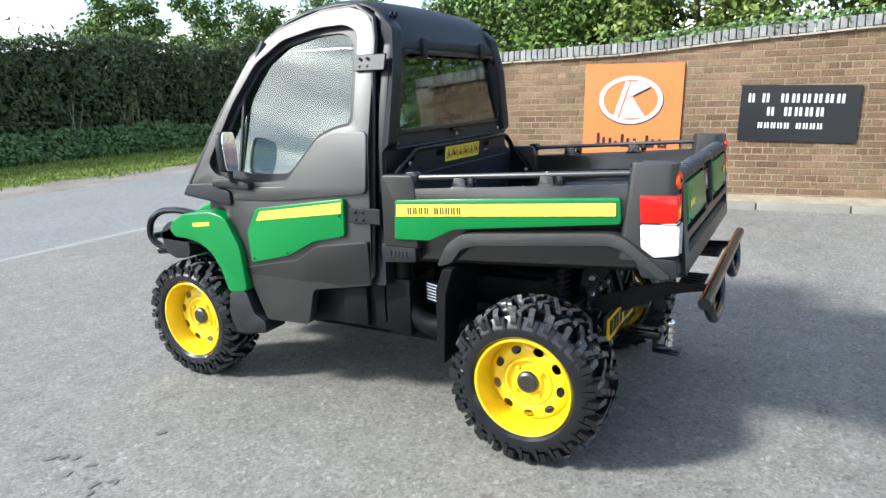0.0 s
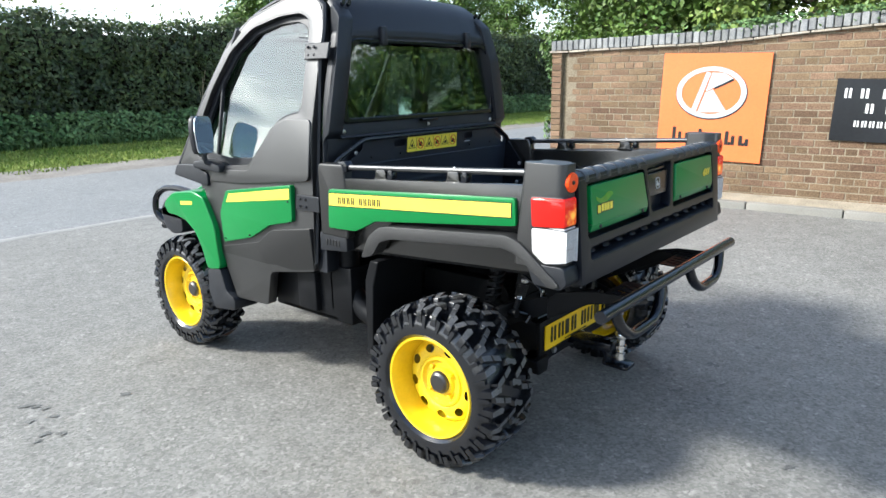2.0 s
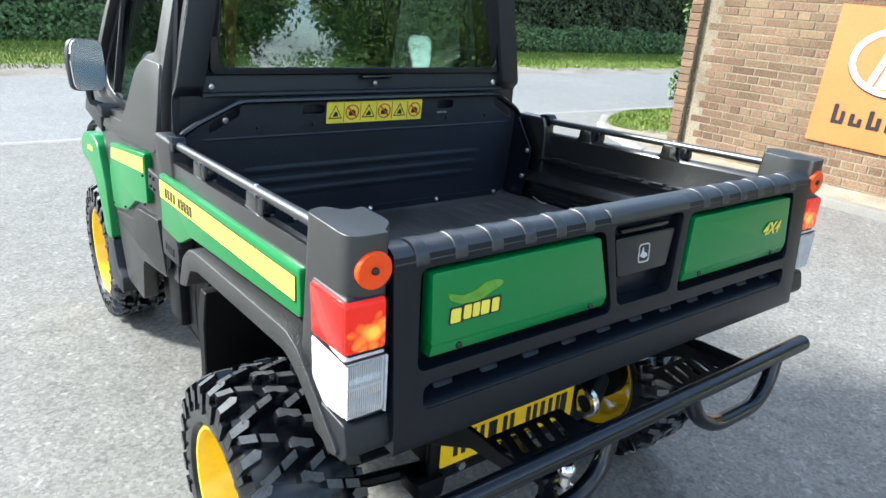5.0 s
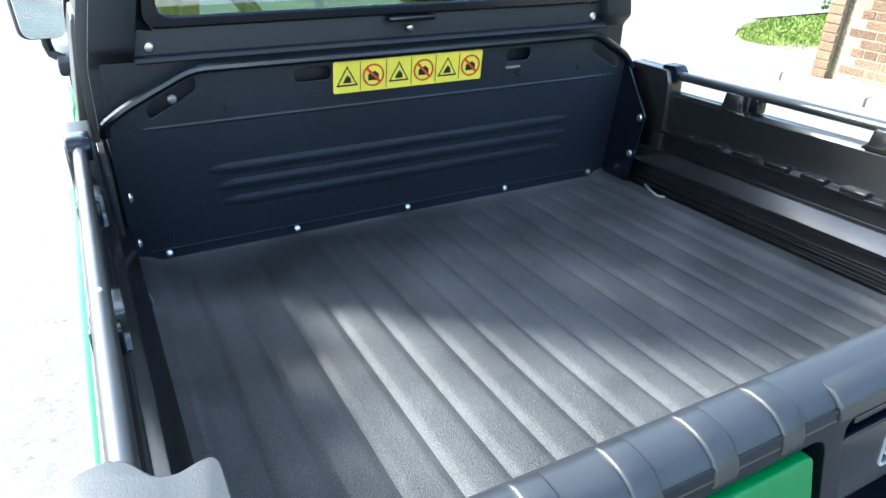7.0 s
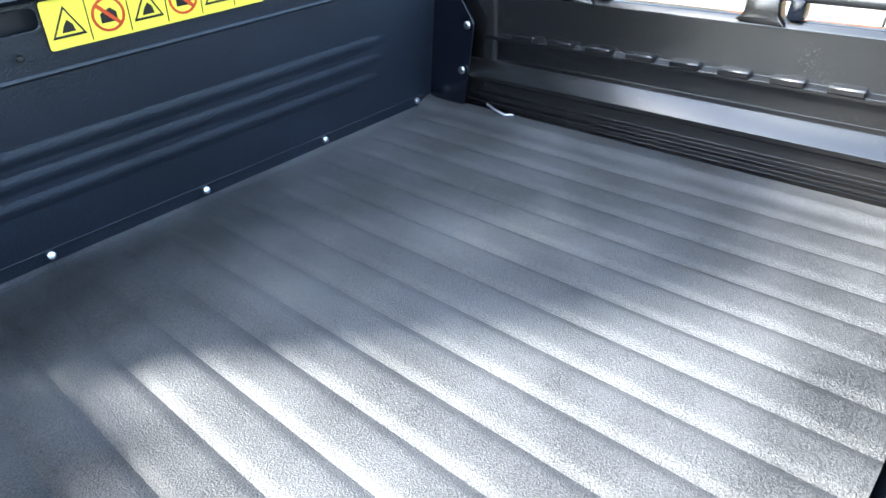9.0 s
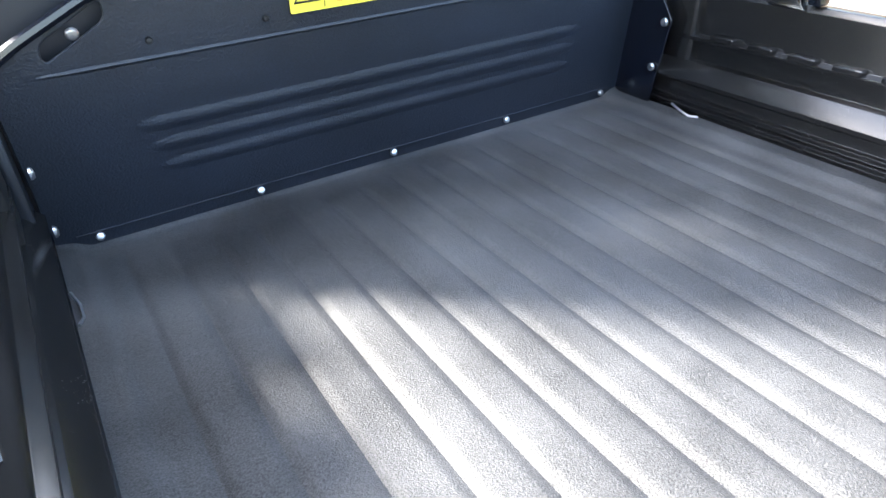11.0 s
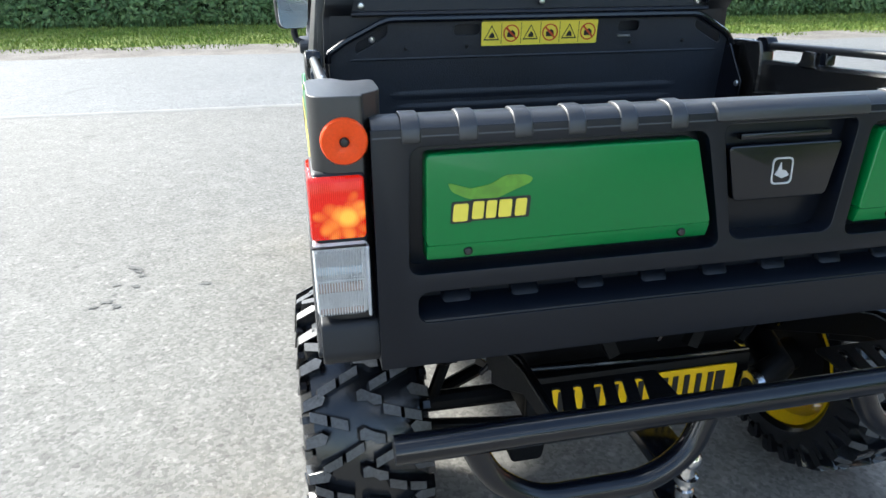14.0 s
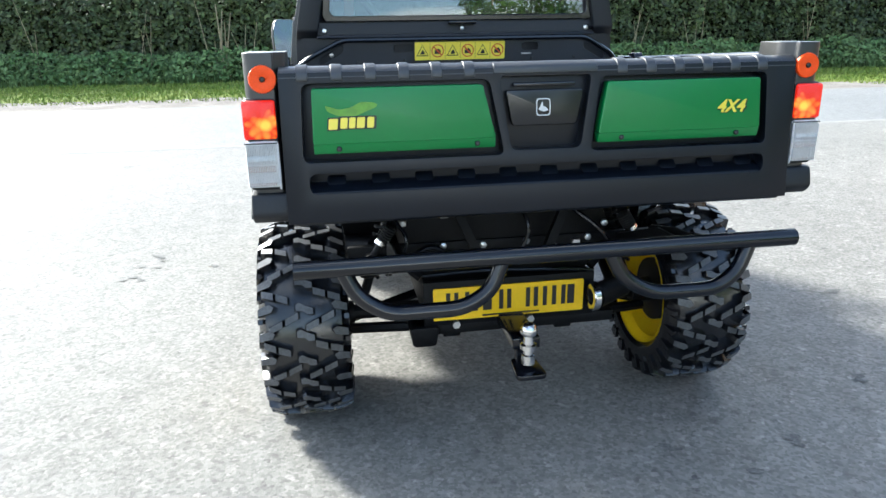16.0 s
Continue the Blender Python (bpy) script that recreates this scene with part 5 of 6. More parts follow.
for side_p, holes_x in (([(-.614, 1.010), (-.150, 1.010), (-.184, 1.168), (-.609, 1.168)], (-.55, -.20)), ([(.124, 1.010), (.588, 1.010), (.582, 1.166), (.149, 1.166)], (.19, .52))):
    up = [side_p[0][0] + .001, side_p[1][0] - .001]
    pn = part("gate_panel", prism(rounded([(up[0], 1.034), (up[1], 1.034), side_p[2], side_p[3]], .008), -.597, -.550, "y", .008, 3), M_GREEN, gate, "green painted tailgate panel")
    part("panel_lip", prism([(-.5965, 1.0345), (-.586, 1.010), (-.55, 1.008), (-.55, 1.0345)], up[0] + .001, up[1] - .001, "x", .002, 2), M_GREEN, pn, "sloping lower edge with screws")
    for hx in holes_x:
        part("panel_screw", dome(hx, -.5920, 1.022, (0, -1, 0), .007), M_INK, pn)
    if side_p[0][0] < 0:
        for k, w in enumerate((.026, .020, .018, .023, .020)):
            x = -.574 + (0, .029, .050, .069, .0945)[k]
            zb = 1.070 + (.002 if k else 0)
            part("logo_bar", prism(rounded([(x - .003, zb - .003), (x + w + .003, zb - .003), (x + w + .006, zb + .029), (x, zb + .029)], .003, 2), -.5990, -.5972, "y"), M_INK, pn)
            part("logo_bar", prism(rounded([(x, zb), (x + w * .86, zb), (x + w * .86 + .003, zb + .026), (x + .003, zb + .026)], .003, 2), -.6002, -.5991, "y"), M_STRIPE, pn)
        blob = [(-.580, 1.128), (-.574, 1.114), (-.548, 1.102), (-.505, 1.101), (-.478, 1.112), (-.455, 1.120), (-.450, 1.127), (-.462, 1.133), (-.492, 1.134), (-.515, 1.122), (-.545, 1.117)]
        part("logo_shape", prism(rounded(blob, .006, 3), -.5995, -.5973, "y"), M_LIME, pn, "plain light green logo shape")
    else:
        cu = bpy.data.curves.new("drive_text", "FONT")
        cu.body, cu.size, cu.extrude = "4X4", .046, .0008
        cu.align_x, cu.align_y, cu.shear, cu.offset = "CENTER", "CENTER", .25, .0012
        tmp = bpy.data.objects.new("drive_text", cu)
        scene.collection.objects.link(tmp)
        bpy.context.view_layer.update()
        me = bpy.data.meshes.new_from_object(tmp.evaluated_get(bpy.context.evaluated_depsgraph_get()))
        bpy.data.objects.remove(tmp)
        me2 = me.copy()
        me.materials.clear()
        me2.materials.clear()
        face = Matrix(((1, 0, 0, 0), (0, 0, -1, 0), (0, 1, 0, 0), (0, 0, 0, 1)))
        link("drive_text", me, M_STRIPE, pn, "yellow 4X4 lettering", Matrix.Translation((.497, -.5783, 1.092)) @ face, 0)
        link("drive_text_shadow", me2, M_INK, pn, "", Matrix.Translation((.4995, -.5771, 1.0895)) @ face @ Matrix.Scale(1.06, 4), 0)
latch = part("gate_latch", prism(rounded([(-.104, 1.060), (.068, 1.060), (.088, 1.150), (-.122, 1.150)], .01), -.574, -.545, "y", .012, 3), M_STEEL, gate, "black latch with a small emblem")
part("latch_grip", block(-.10, .066, -.568, -.548, 1.158, 1.168, .003), M_STEEL, latch)
em = rounded([(-.041, 1.084), (-.003, 1.084), (-.003, 1.128), (-.041, 1.128)], .009)
part("emblem_frame", prism(em, -.5765, -.5740, "y", holes=[[(-.022 + (x + .022) * .88, 1.106 + (z - 1.106) * .88) for x, z in em]]), M_SILVER, latch, "white emblem outline")
part("emblem_mark", prism([(-.035, 1.100), (-.022, 1.094), (-.009, 1.098), (-.015, 1.106), (-.023, 1.108), (-.025, 1.120), (-.030, 1.108)], -.5765, -.5740, "y"), M_SILVER, latch)

# the latch sits inside its recess
for ob in (latch, *latch.children_recursive):
    for v in ob.data.vertices:
        v.co.y -= .006
# the tailgate leans forward towards its top
for ob in (gate, *gate.children_recursive):
    if ob.name.startswith("drive_text"):
        continue
    for v in ob.data.vertices:
        v.co.y = -.51 + (v.co.y + .51) * min(1, max(.6, 1 - (v.co.z - .90) * 1.25))

# --- cab
for s in (-1, 1):
    # door shell: lower skin, shoulder and window frame in one outline with the window cut out
    out = [(1.89, 1.08), (1.66, 1.45), (1.51, 1.71), (1.36, 1.832), (1.12, 1.900), (.93, 1.908), (.81, 1.86), (.772, 1.74), (.770, 1.30), (.770, .66), (1.12, .60), (1.165, .415), (1.435, .405), (1.56, .68), (1.66, .98)]
    win = [(1.755, 1.195), (1.59, 1.50), (1.465, 1.68), (1.31, 1.782), (1.10, 1.825), (.945, 1.830), (.868, 1.790), (.855, 1.45), (.860, 1.385), (.95, 1.370), (1.05, 1.330), (1.24, 1.125), (1.50, 1.110), (1.70, 1.140)]
    radii = [.03, .3, .12, .12, .1, .08, .08, .05, .02, .03, .03, .02, .02, .03, .03]
    bm = prism(rounded(out, radii, 5), .722, .672, "x", .010, 3, holes=[rounded(win, .035, 4)])
    door = part("door", move(bm, side_warp(s)), M_GREY, vehicle, "grey plastic cab door with a large window")
    # black inner window frame
    grow = lambda pts, k: [(1.28 + (y - 1.28) * k, 1.47 + (z - 1.47) * k) for y, z in pts]  # noqa: E731
    bm = prism(rounded(grow(win, 1.02), .035, 4), .690, .668, "x", .003, 1, holes=[rounded(grow(win, .90), .035, 4)])
    part("window_frame", move(bm, side_warp(s)), M_BLACK, door)
    bm = prism(rounded(grow(win, 1.0), .035, 4), .683, .678, "x")
    g = part("window", move(bm, lambda c: Vector((s * (c.x - .205 * (c.z - 1.09)), c.y, c.z))), M_GLASS, door, "door window reflecting the sky", smooth=0)
    g.visible_shadow = False
    part("window_bar", move(prism([(1.565, 1.11), (1.580, 1.11), (1.560, 1.52), (1.545, 1.54)], .692, .676, "x", .002, 1), side_warp(s)), M_BLACK, door)
    # shoulder bulge behind the window and the sill line
    sh = [(.775, 1.36), (.97, 1.355), (1.06, 1.315), (1.24, 1.10), (1.52, 1.085), (1.60, 1.02), (1.30, 1.03), (.775, 1.085)]
    part("door_shoulder", move(prism(rounded(sh, .03, 3), .729, .70, "x", .022, 4), side_warp(s)), M_GREY, door)
    low = [(.775, .868), (1.075, .822), (1.19, .745), (1.55, .672), (1.43, .412), (1.17, .422), (1.125, .606), (.775, .668)]
    part("door_lower", move(prism(rounded(low, .012, 3), s * .700, s * .738, "x", .010, 3), lambda c: Vector((c.x - s * .10 * max(0, .80 - c.z), c.y, c.z))), M_SKIRT, door)
    gp = [(.895, 1.060), (1.435, .985), (1.505, .860), (1.490, .705), (1.245, .762), (1.190, .790), (1.085, .845), (.900, .885)]
    panel = part("door_panel", prism(rounded(gp, .016, 3), s * .700, s * .738, "x", .006, 3), M_GREEN, door, "green door panel with a yellow stripe")
    part("stripe", prism([(.905, 1.043), (1.405, .972), (1.435, .925), (.910, .992)], s * .7385, s * .7405, "x"), M_STRIPE, panel, "yellow stripe")
    for y, z in ((.92, 1.0), (.92, .90), (1.47, .73), (1.25, .775)):
        part("clip", dome(s * .7385, y, z if y > 1 else z - .02, (s, 0, 0), .005), M_INK, panel)
    for zc in (1.655, .985):
        hx = .722 - lean_in(zc)
        hinge = part("hinge", move(prism([(.70, zc - .035), (.86 if zc > 1.2 else .87, zc - .035), (.86, zc + .035), (.70, zc + .035)], .736, .722, "x", .003, 1), side_warp(s)), M_BLACK, door, "black door hinge")
        for y in (.79, .83):
            for dz in (-.017, .017):
                part("hinge_bolt", dome(s * (hx + .014), y, zc + dz, (s, 0, 0), .007), M_STEEL, hinge)
    # B pillar and rear side skin
    pil = prism(rounded([(.765, .66), (.765, 1.86), (.700, 1.80), (.672, 1.62), (.672, 1.30), (.704, 1.27), (.704, .66)], .012), .705, .62, "x", .008, 2)
    part("rear_pillar", move(pil, side_warp(s)), M_BLACK, vehicle, "black cab rear pillar")
    part("seal", move(tube([(.712, .768, .70), (.712, .768, 1.60), (.712, .775, 1.76), (.712, .80, 1.85), (.712, .90, 1.91), (.712, 1.09, 1.90), (.712, 1.34, 1.83), (.712, 1.50, 1.71), (.712, 1.67, 1.45), (.712, 1.90, 1.09)], .012, 6), side_warp(s)), M_BLACK, vehicle)
    # step well below the door
    part("step_well", block(s * .40, s * .640, .62, 1.20, .40, .68, .01), M_DARK, vehicle)
    bm = block(s * .62, s * .672, .84, .98, .43, .63, .012, 2)
    block(s * .56, s * .640, .72, 1.14, .405, .425, .006, 1, bm)
    part("side_box", bm, M_DARK, vehicle, "small black box on the sill")
    # front wing
    arch = [(2.03, .885), (1.95, .930), (1.74, .955), (1.64, .93), (1.555, .78), (1.53, .55), (1.66, .53), (1.70, .65), (1.76, .735), (1.85, .785), (1.95, .80), (2.03, .80), (2.06, .85)]
    wing = part("front_wing", prism(rounded(arch, .03, 3), s * .56, s * .752, "x", .018, 3), M_GREEN, vehicle, "green front wing")
    part("wing_decal", prism([(1.87, .868), (1.75, .880), (1.75, .900), (1.87, .888)], s * .7525, s * .7545, "x"), M_STRIPE, wing, "small yellow decal")
    part("mud_flap", prism(rounded([(1.545, .55), (1.665, .53), (1.675, .40), (1.63, .31), (1.43, .335), (1.43, .40), (1.50, .43)], .02, 3), s * .60, s * .748, "x", .012, 2), M_BLACK, vehicle, "black mud flap")
    part("wing_liner", prism([(1.52, .40), (1.56, .78), (1.68, .90), (1.9, .90), (2.2, .80), (2.2, .77), (1.9, .76), (1.72, .70), (1.62, .50), (1.60, .40)], s * .42, s * .70, "x"), M_DARK, vehicle)
    # mirror
    my = 1.525
    arm = [(s * .66, 1.62, 1.10), (s * .74, 1.52, 1.115), (s * .765, 1.545, 1.125), (s * .772, 1.545, 1.15), (s * .772, 1.545, 1.20)]
    mirror = part("mirror", move(prism(rounded([(-.062, -.09), (.050, -.095), (.062, .0), (.058, .09), (-.05, .095), (-.066, .03)], .028, 4), 0, .038, "y", .012, 3),
                                 lambda c: Matrix.Translation((s * .768, my + .01, 1.267 if s < 0 else 1.318)) @ Matrix.Diagonal((1.09, 1, 1.05, 1)) @ Matrix.Rotation(-s * .34, 4, "Z") @ Matrix.Rotation(-.07, 4, "X") @ c), M_BLACK, vehicle, "black wing mirror")
    part("mirror_glass", move(prism(rounded([(-.059, -.087), (.047, -.092), (.059, .0), (.055, .087), (-.048, .092), (-.063, .03)], .026, 4), -.004, .001, "y"),
                              lambda c: Matrix.Translation((s * .768, my + .01, 1.267 if s < 0 else 1.318)) @ Matrix.Diagonal((1.09, 1, 1.05, 1)) @ Matrix.Rotation(-s * .34, 4, "Z") @ Matrix.Rotation(-.07, 4, "X") @ c), M_MIRROR, mirror, "mirror glass")
    part("mirror_arm", tube(arm, .014, 8), M_BLACK, mirror)
    part("mirror_base", prism(rounded([(1.70, 1.085), (1.45, 1.075), (1.45, 1.115), (1.60, 1.135), (1.70, 1.12)], .015), s * .66, s * .755, "x", .010, 2), M_BLACK, mirror)
    part("cowl_side", prism(rounded([(1.94, 1.03), (1.60, .99), (1.60, 1.06), (1.72, 1.10), (1.90, 1.09)], .02), s * .55, s * .735, "x", .014, 3), M_BLACK, vehicle)

# rear panel with the window, rounded at the top
pan = rounded([(-.675, 1.08), (.675, 1.08), (.655, 1.42), (.575, 1.745), (-.575, 1.745), (-.655, 1.42)], [.01, .01, .3, .03, .03, .3], 8)
hole = rounded([(-.565, 1.345), (.585, 1.345), (.565, 1.55), (.530, 1.704), (-.510, 1.704), (-.545, 1.55)], [.035, .035, .05, .085, .085, .05], 6)
rear = part("cab_rear_panel", prism(pan, .700, .735, "y", .008, 2, holes=[hole]), M_BLACK, vehicle, "black cab rear panel")
part("window_seal", prism([(.01 + (x - .01) * 1.02, 1.54 + (z - 1.54) * 1.05) for x, z in hole], .690, .702, "y", .004, 1, holes=[[(.01 + (x - .01) * .965, 1.54 + (z - 1.54) * .93) for x, z in hole]]), M_STEEL, rear)
g = part("rear_window", move(prism(hole, .712, .717, "y"), lambda c: Vector((c.x, c.y + (c.z - 1.54) * .078, c.z))), M_GLASS, rear, "tinted rear cab window", smooth=0)
g.visible_shadow = False
for x, z in ((-.568, 1.300), (.565, 1.300), (-.613, 1.350), (.625, 1.350), (-.60, 1.52), (.61, 1.52), (-.575, 1.68), (.585, 1.68)):
    part("screw", dome(x, .699, z, (0, -1, 0), .011 if z == 1.3 else .008), M_ZINC, rear)
for x in (-.30, .34):
    part("top_catch", prism([(x - .020, 1.685), (x + .020, 1.685), (x + .018, 1.77), (x - .018, 1.77)], .676, .704, "y", .008, 2), M_BLACK, rear)
part("lower_catch", block(-.05, .07, .672, .700, 1.322, 1.334, .003), M_STEEL, rear)
part("catch_bolt", dome(.01, .690, 1.305, (0, -1, 0), .009), M_ZINC, rear)
part("ledge", prism([(.675, 1.272), (.705, 1.268), (.705, 1.285), (.68, 1.284)], -.60, .60, "x", .003, 1), M_BLACK, rear)
part("pull_wire", tube(fillet([(.575, .69, 1.30), (.64, .68, 1.30), (.655, .68, 1.36), (.63, .68, 1.40)], .02), .006, 6), M_STEEL, rear)
# roof shell: one arched profile from door to door, rolling down into the rear panel
arch = rounded([(.694, 1.716), (.696, 1.745), (.755, 1.868), (.870, 1.935), (1.02, 1.946), (1.20, 1.925), (1.38, 1.862), (1.52, 1.735)], [0, .01, .10, .12, .15, .2, .2, 0], 6)
under = [(y + .020 if y < .80 else y, z - (.0 if y < .70 else .020)) for y, z in arch][::-1]


def roof_section(u, drop):
    mid = (1.10, 1.60)
    loop = [(mid[0] + (y - mid[0]) * (1 - drop), mid[1] + (z - mid[1]) * (1 - drop)) for y, z in arch] + under
    return [(u * (.692 - lean_in(z)), y, z + .012 * (1 - u * u)) for y, z in loop]


roof = part("roof", loft([roof_section(*q) for q in ((-1, .035), (-.985, .012), (-.955, 0), (-.6, 0), (-.2, 0), (.2, 0), (.6, 0), (.955, 0), (.985, .012), (1, .035))]), M_BLACK, vehicle, "black moulded cab roof")
for x in (-.50, -.465, .48, .515):
    part("roof_bolt", move(lathe([(0, .012), (.016, .012), (.016, 0)], 8), lambda c: Vector((x + c.y, .745 - c.x * .7, 1.858 + c.z + c.x * .5))), M_STEEL, roof)
# windscreen
ws = prism(rounded([(-.60, 1.09), (.60, 1.09), (.545, 1.80), (-.545, 1.80)], .03), 0, .005, "y")
g = part("windscreen", move(ws, lambda c: Vector((c.x, 1.90 - (c.z - 1.08) * .66 + c.y, c.z))), M_GLASS, vehicle, "clear windscreen")
g.visible_shadow = False
for s in (-1, 1):
    part("screen_pillar", tube([(s * .62, 1.88, 1.09), (s * .60, 1.62, 1.48), (s * .575, 1.42, 1.78)], .026, 8), M_BLACK, vehicle)
    # upper runs added low and thick to block stray sun patches on the load bed
    part("roll_bar", tube(fillet([(s * .52, .80, .70), (s * .52, .80, 1.40), (s * .515, .86, 1.715), (s * .505, 1.38, 1.715)], .10), .042, 12), M_STEEL, vehicle)
part("roll_bar", tube([(-.505, .84, 1.58), (-.19, .84, 1.16)], .021, 10), M_STEEL, vehicle)
part("belt_post", prism(rounded([(.060, 1.10), (.140, 1.10), (.125, 1.74), (.078, 1.74)], .012), .83, .86, "y", .006, 2), M_STEEL, vehicle, "black post behind the seats")
part("belt_label", block(.150, .185, .845, .849, 1.40, 1.47, .001, 1), M_BELT, vehicle, "small orange label")
part("cab_floor", block(-.60, .60, .70, 1.95, .42, .47, .01), M_DARK, vehicle)
part("cab_bulkhead", block(-.64, .64, .74, .77, .45, 1.26, .01), M_BLACK, vehicle)
dash = part("dashboard", prism(rounded([(1.60, .82), (1.62, 1.02), (1.72, 1.09), (1.90, 1.07), (1.90, .50), (1.75, .50)], .03), -.60, .60, "x", .01, 2), M_BLACK, vehicle, "black dashboard")
part("instrument_hood", prism(rounded([(1.56, 1.03), (1.60, 1.12), (1.70, 1.14), (1.76, 1.06)], .02), -.45, -.15, "x", .01, 2), M_BLACK, dash)
for x0, x1 in ((-.58, -.03), (.03, .58)):
    seat = part("seat", prism(rounded([(.86, .66), (1.36, .66), (1.38, .78), (1.30, .82), (.92, .79)], .04), x0, x1, "x", .03, 3), M_SEAT, vehicle, "black vinyl seat")
    part("backrest", prism(rounded([(.80, .78), (.96, .78), (.90, 1.22), (.86, 1.30), (.80, 1.30)], .04), x0 + .02, x1 - .02, "x", .03, 3), M_SEAT, seat)
    part("seat_belt", prism([(.86, 1.30), (.885, 1.30), (.80, 1.62), (.79, 1.62)], x0 + .10, x0 + .145, "x"), M_BELT if x0 < 0 else M_BLACK, seat)
wheel_m = Matrix.Translation((-.30, 1.42, 1.13)) @ Matrix.Rotation(radians(-35), 4, "X")
ring = [(.165 * math.cos(k * math.tau / 28), .165 * math.sin(k * math.tau / 28), 0) for k in range(29)]
bm = tube(ring, .014, 8)
for k in range(3):
    t = k * math.tau / 3 + .5
    tube([(0, 0, -.02), (.16 * math.cos(t), .16 * math.sin(t), 0)], .012, 6, bm)
tube([(0, 0, 0), (0, .0, -.35)], .022, 8, bm)
steer = part("steering_wheel", turned(bm, wheel_m), M_SEAT, vehicle, "black steering wheel")
part("cab_mirror", prism(rounded([(.06, 1.66), (.26, 1.66), (.26, 1.72), (.06, 1.72)], .02), 1.36, 1.38, "y", .005, 2), M_BLACK, vehicle)
part("wiper_motor", turned(lathe([(0, .03), (.03, .03), (.04, .02), (.04, 0)], 14), Matrix.Translation((.02, 0.72, 1.385)) @ Matrix.Rotation(math.pi / 2, 4, "Z")), M_BLACK, rear)
part("wiper_arm", tube([(.02, .727, 1.385), (-.09, .727, 1.383)], .007, 6), M_STEEL, rear)

# bonnet, nose and brush guard
part("bonnet", prism(rounded([(1.86, 1.0), (2.05, .94), (2.18, .88), (2.22, .76), (2.18, .60), (1.9, .60)], .05, 4), -.50, .50, "x", .04, 3), M_GREEN, vehicle, "green bonnet")
part("nose", prism(rounded([(1.98, .89), (2.13, .87), (2.20, .81), (2.18, .70), (2.10, .66), (1.98, .68)], .03, 3), -.70, .70, "x", .03, 3), M_BLACK, vehicle, "black moulded nose")
for s in (-1, 1):
    bm = tube(fillet([(s * .60, 2.10, .70), (s * .65, 2.27, .70), (s * .67, 2.33, .76), (s * .67, 2.31, .86), (s * .65, 2.24, .915), (s * .63, 2.12, .925), (s * .60, 2.00, .90)], .06), .019, 10)
    part("brush_guard", bm, M_STEEL, vehicle, "black tubular brush guard")
    part("guard_stub", tube([(s * .56, 2.00, .700), (s * .64, 2.30, .682)], .024, 12), M_STEEL, vehicle)
    part("head_lamp", prism(rounded([(2.10, .74), (2.225, .72), (2.225, .80), (2.12, .84)], .015), s * .30, s * .50, "x", .01, 2), M_CLEAR, vehicle)
part("guard_bar", tube([(-.66, 2.33, .76), (.66, 2.33, .76)], .019, 10), M_STEEL, vehicle)


# ---- brick wall, kerb and the strip between ----
WALL_END, WALL_FAR, WALL_BASE = 2.93, -2.6, 0.20


def wall_top(y):
    pts = ((-13, 2.30), (-4, 2.13), (-1.55, 2.02), (-0.17, 1.95), (0.93, 1.865), (2.75, 1.835), (4, 1.83))
    return float(np.interp(y, [p[0] for p in pts], [p[1] for p in pts]))


wall = thing("wall_east", "weathered red-brown brick boundary wall with blue brick coping", "wall", kind="structure")
bm = bmesh.new()
ys = np.concatenate([np.arange(WALL_FAR, 2.70, 0.3), [2.72]])
rows = [[bm.verts.new((wall_x(y) + dx, y, z)) for dx, z in ((0, -0.05), (0, wall_top(y)), (0.22, wall_top(y)), (0.22, -0.05))] for y in ys]
for a, b in zip(rows, rows[1:]):
    for k in range(4):
        bm.faces.new((a[k], b[k], b[(k + 1) % 4], a[(k + 1) % 4]))
bm.faces.new(rows[0])
bm.faces.new(rows[-1][::-1])
block(wall_x(2.8), wall_x(2.8) + 0.22, 2.79, 2.93, -0.05, wall_top(2.85), 0.0, bm=bm)
finish("mortar", bm, M_MORTAR, wall)
finish("joint_strip", block(wall_x(2.75) + 0.03, wall_x(2.75) + 0.2, 2.715, 2.795, -0.05, wall_top(2.75), 0.0), M_EARTH, wall, "dark recessed joint")

brick_meshes = {}


def brick_mesh(length, height, depth, key):
    """A brick with softened, slightly uneven edges, its face towards -x."""
    if key not in brick_meshes:
        r = random.Random(hash(key) % 999 + 7)
        b = bmesh.new()
        c = 0.004
        j = lambda: r.uniform(-0.0015, 0.0015)  # noqa: E731
        back = [(depth, sy * length / 2, sz * height / 2) for sy, sz in ((-1, -1), (1, -1), (1, 1), (-1, 1))]
        mid = [(c, sy * length / 2 + j(), sz * height / 2 + j()) for sy, sz in ((-1, -1), (1, -1), (1, 1), (-1, 1))]
        front = [(j(), sy * (length / 2 - c), sz * (height / 2 - c)) for sy, sz in ((-1, -1), (1, -1), (1, 1), (-1, 1))]
        rings = [[b.verts.new(p) for p in ring] for ring in (back, mid, front)]
        for u, v in zip(rings, rings[1:]):
            for k in range(4):
                b.faces.new((u[k], u[(k + 1) % 4], v[(k + 1) % 4], v[k]))
        b.faces.new(rings[-1])
        bmesh.ops.recalc_face_normals(b, faces=b.faces)
        me = bpy.data.meshes.new("brick")
        b.to_mesh(me)
        b.free()
        brick_meshes[key] = me
    return brick_meshes[key]


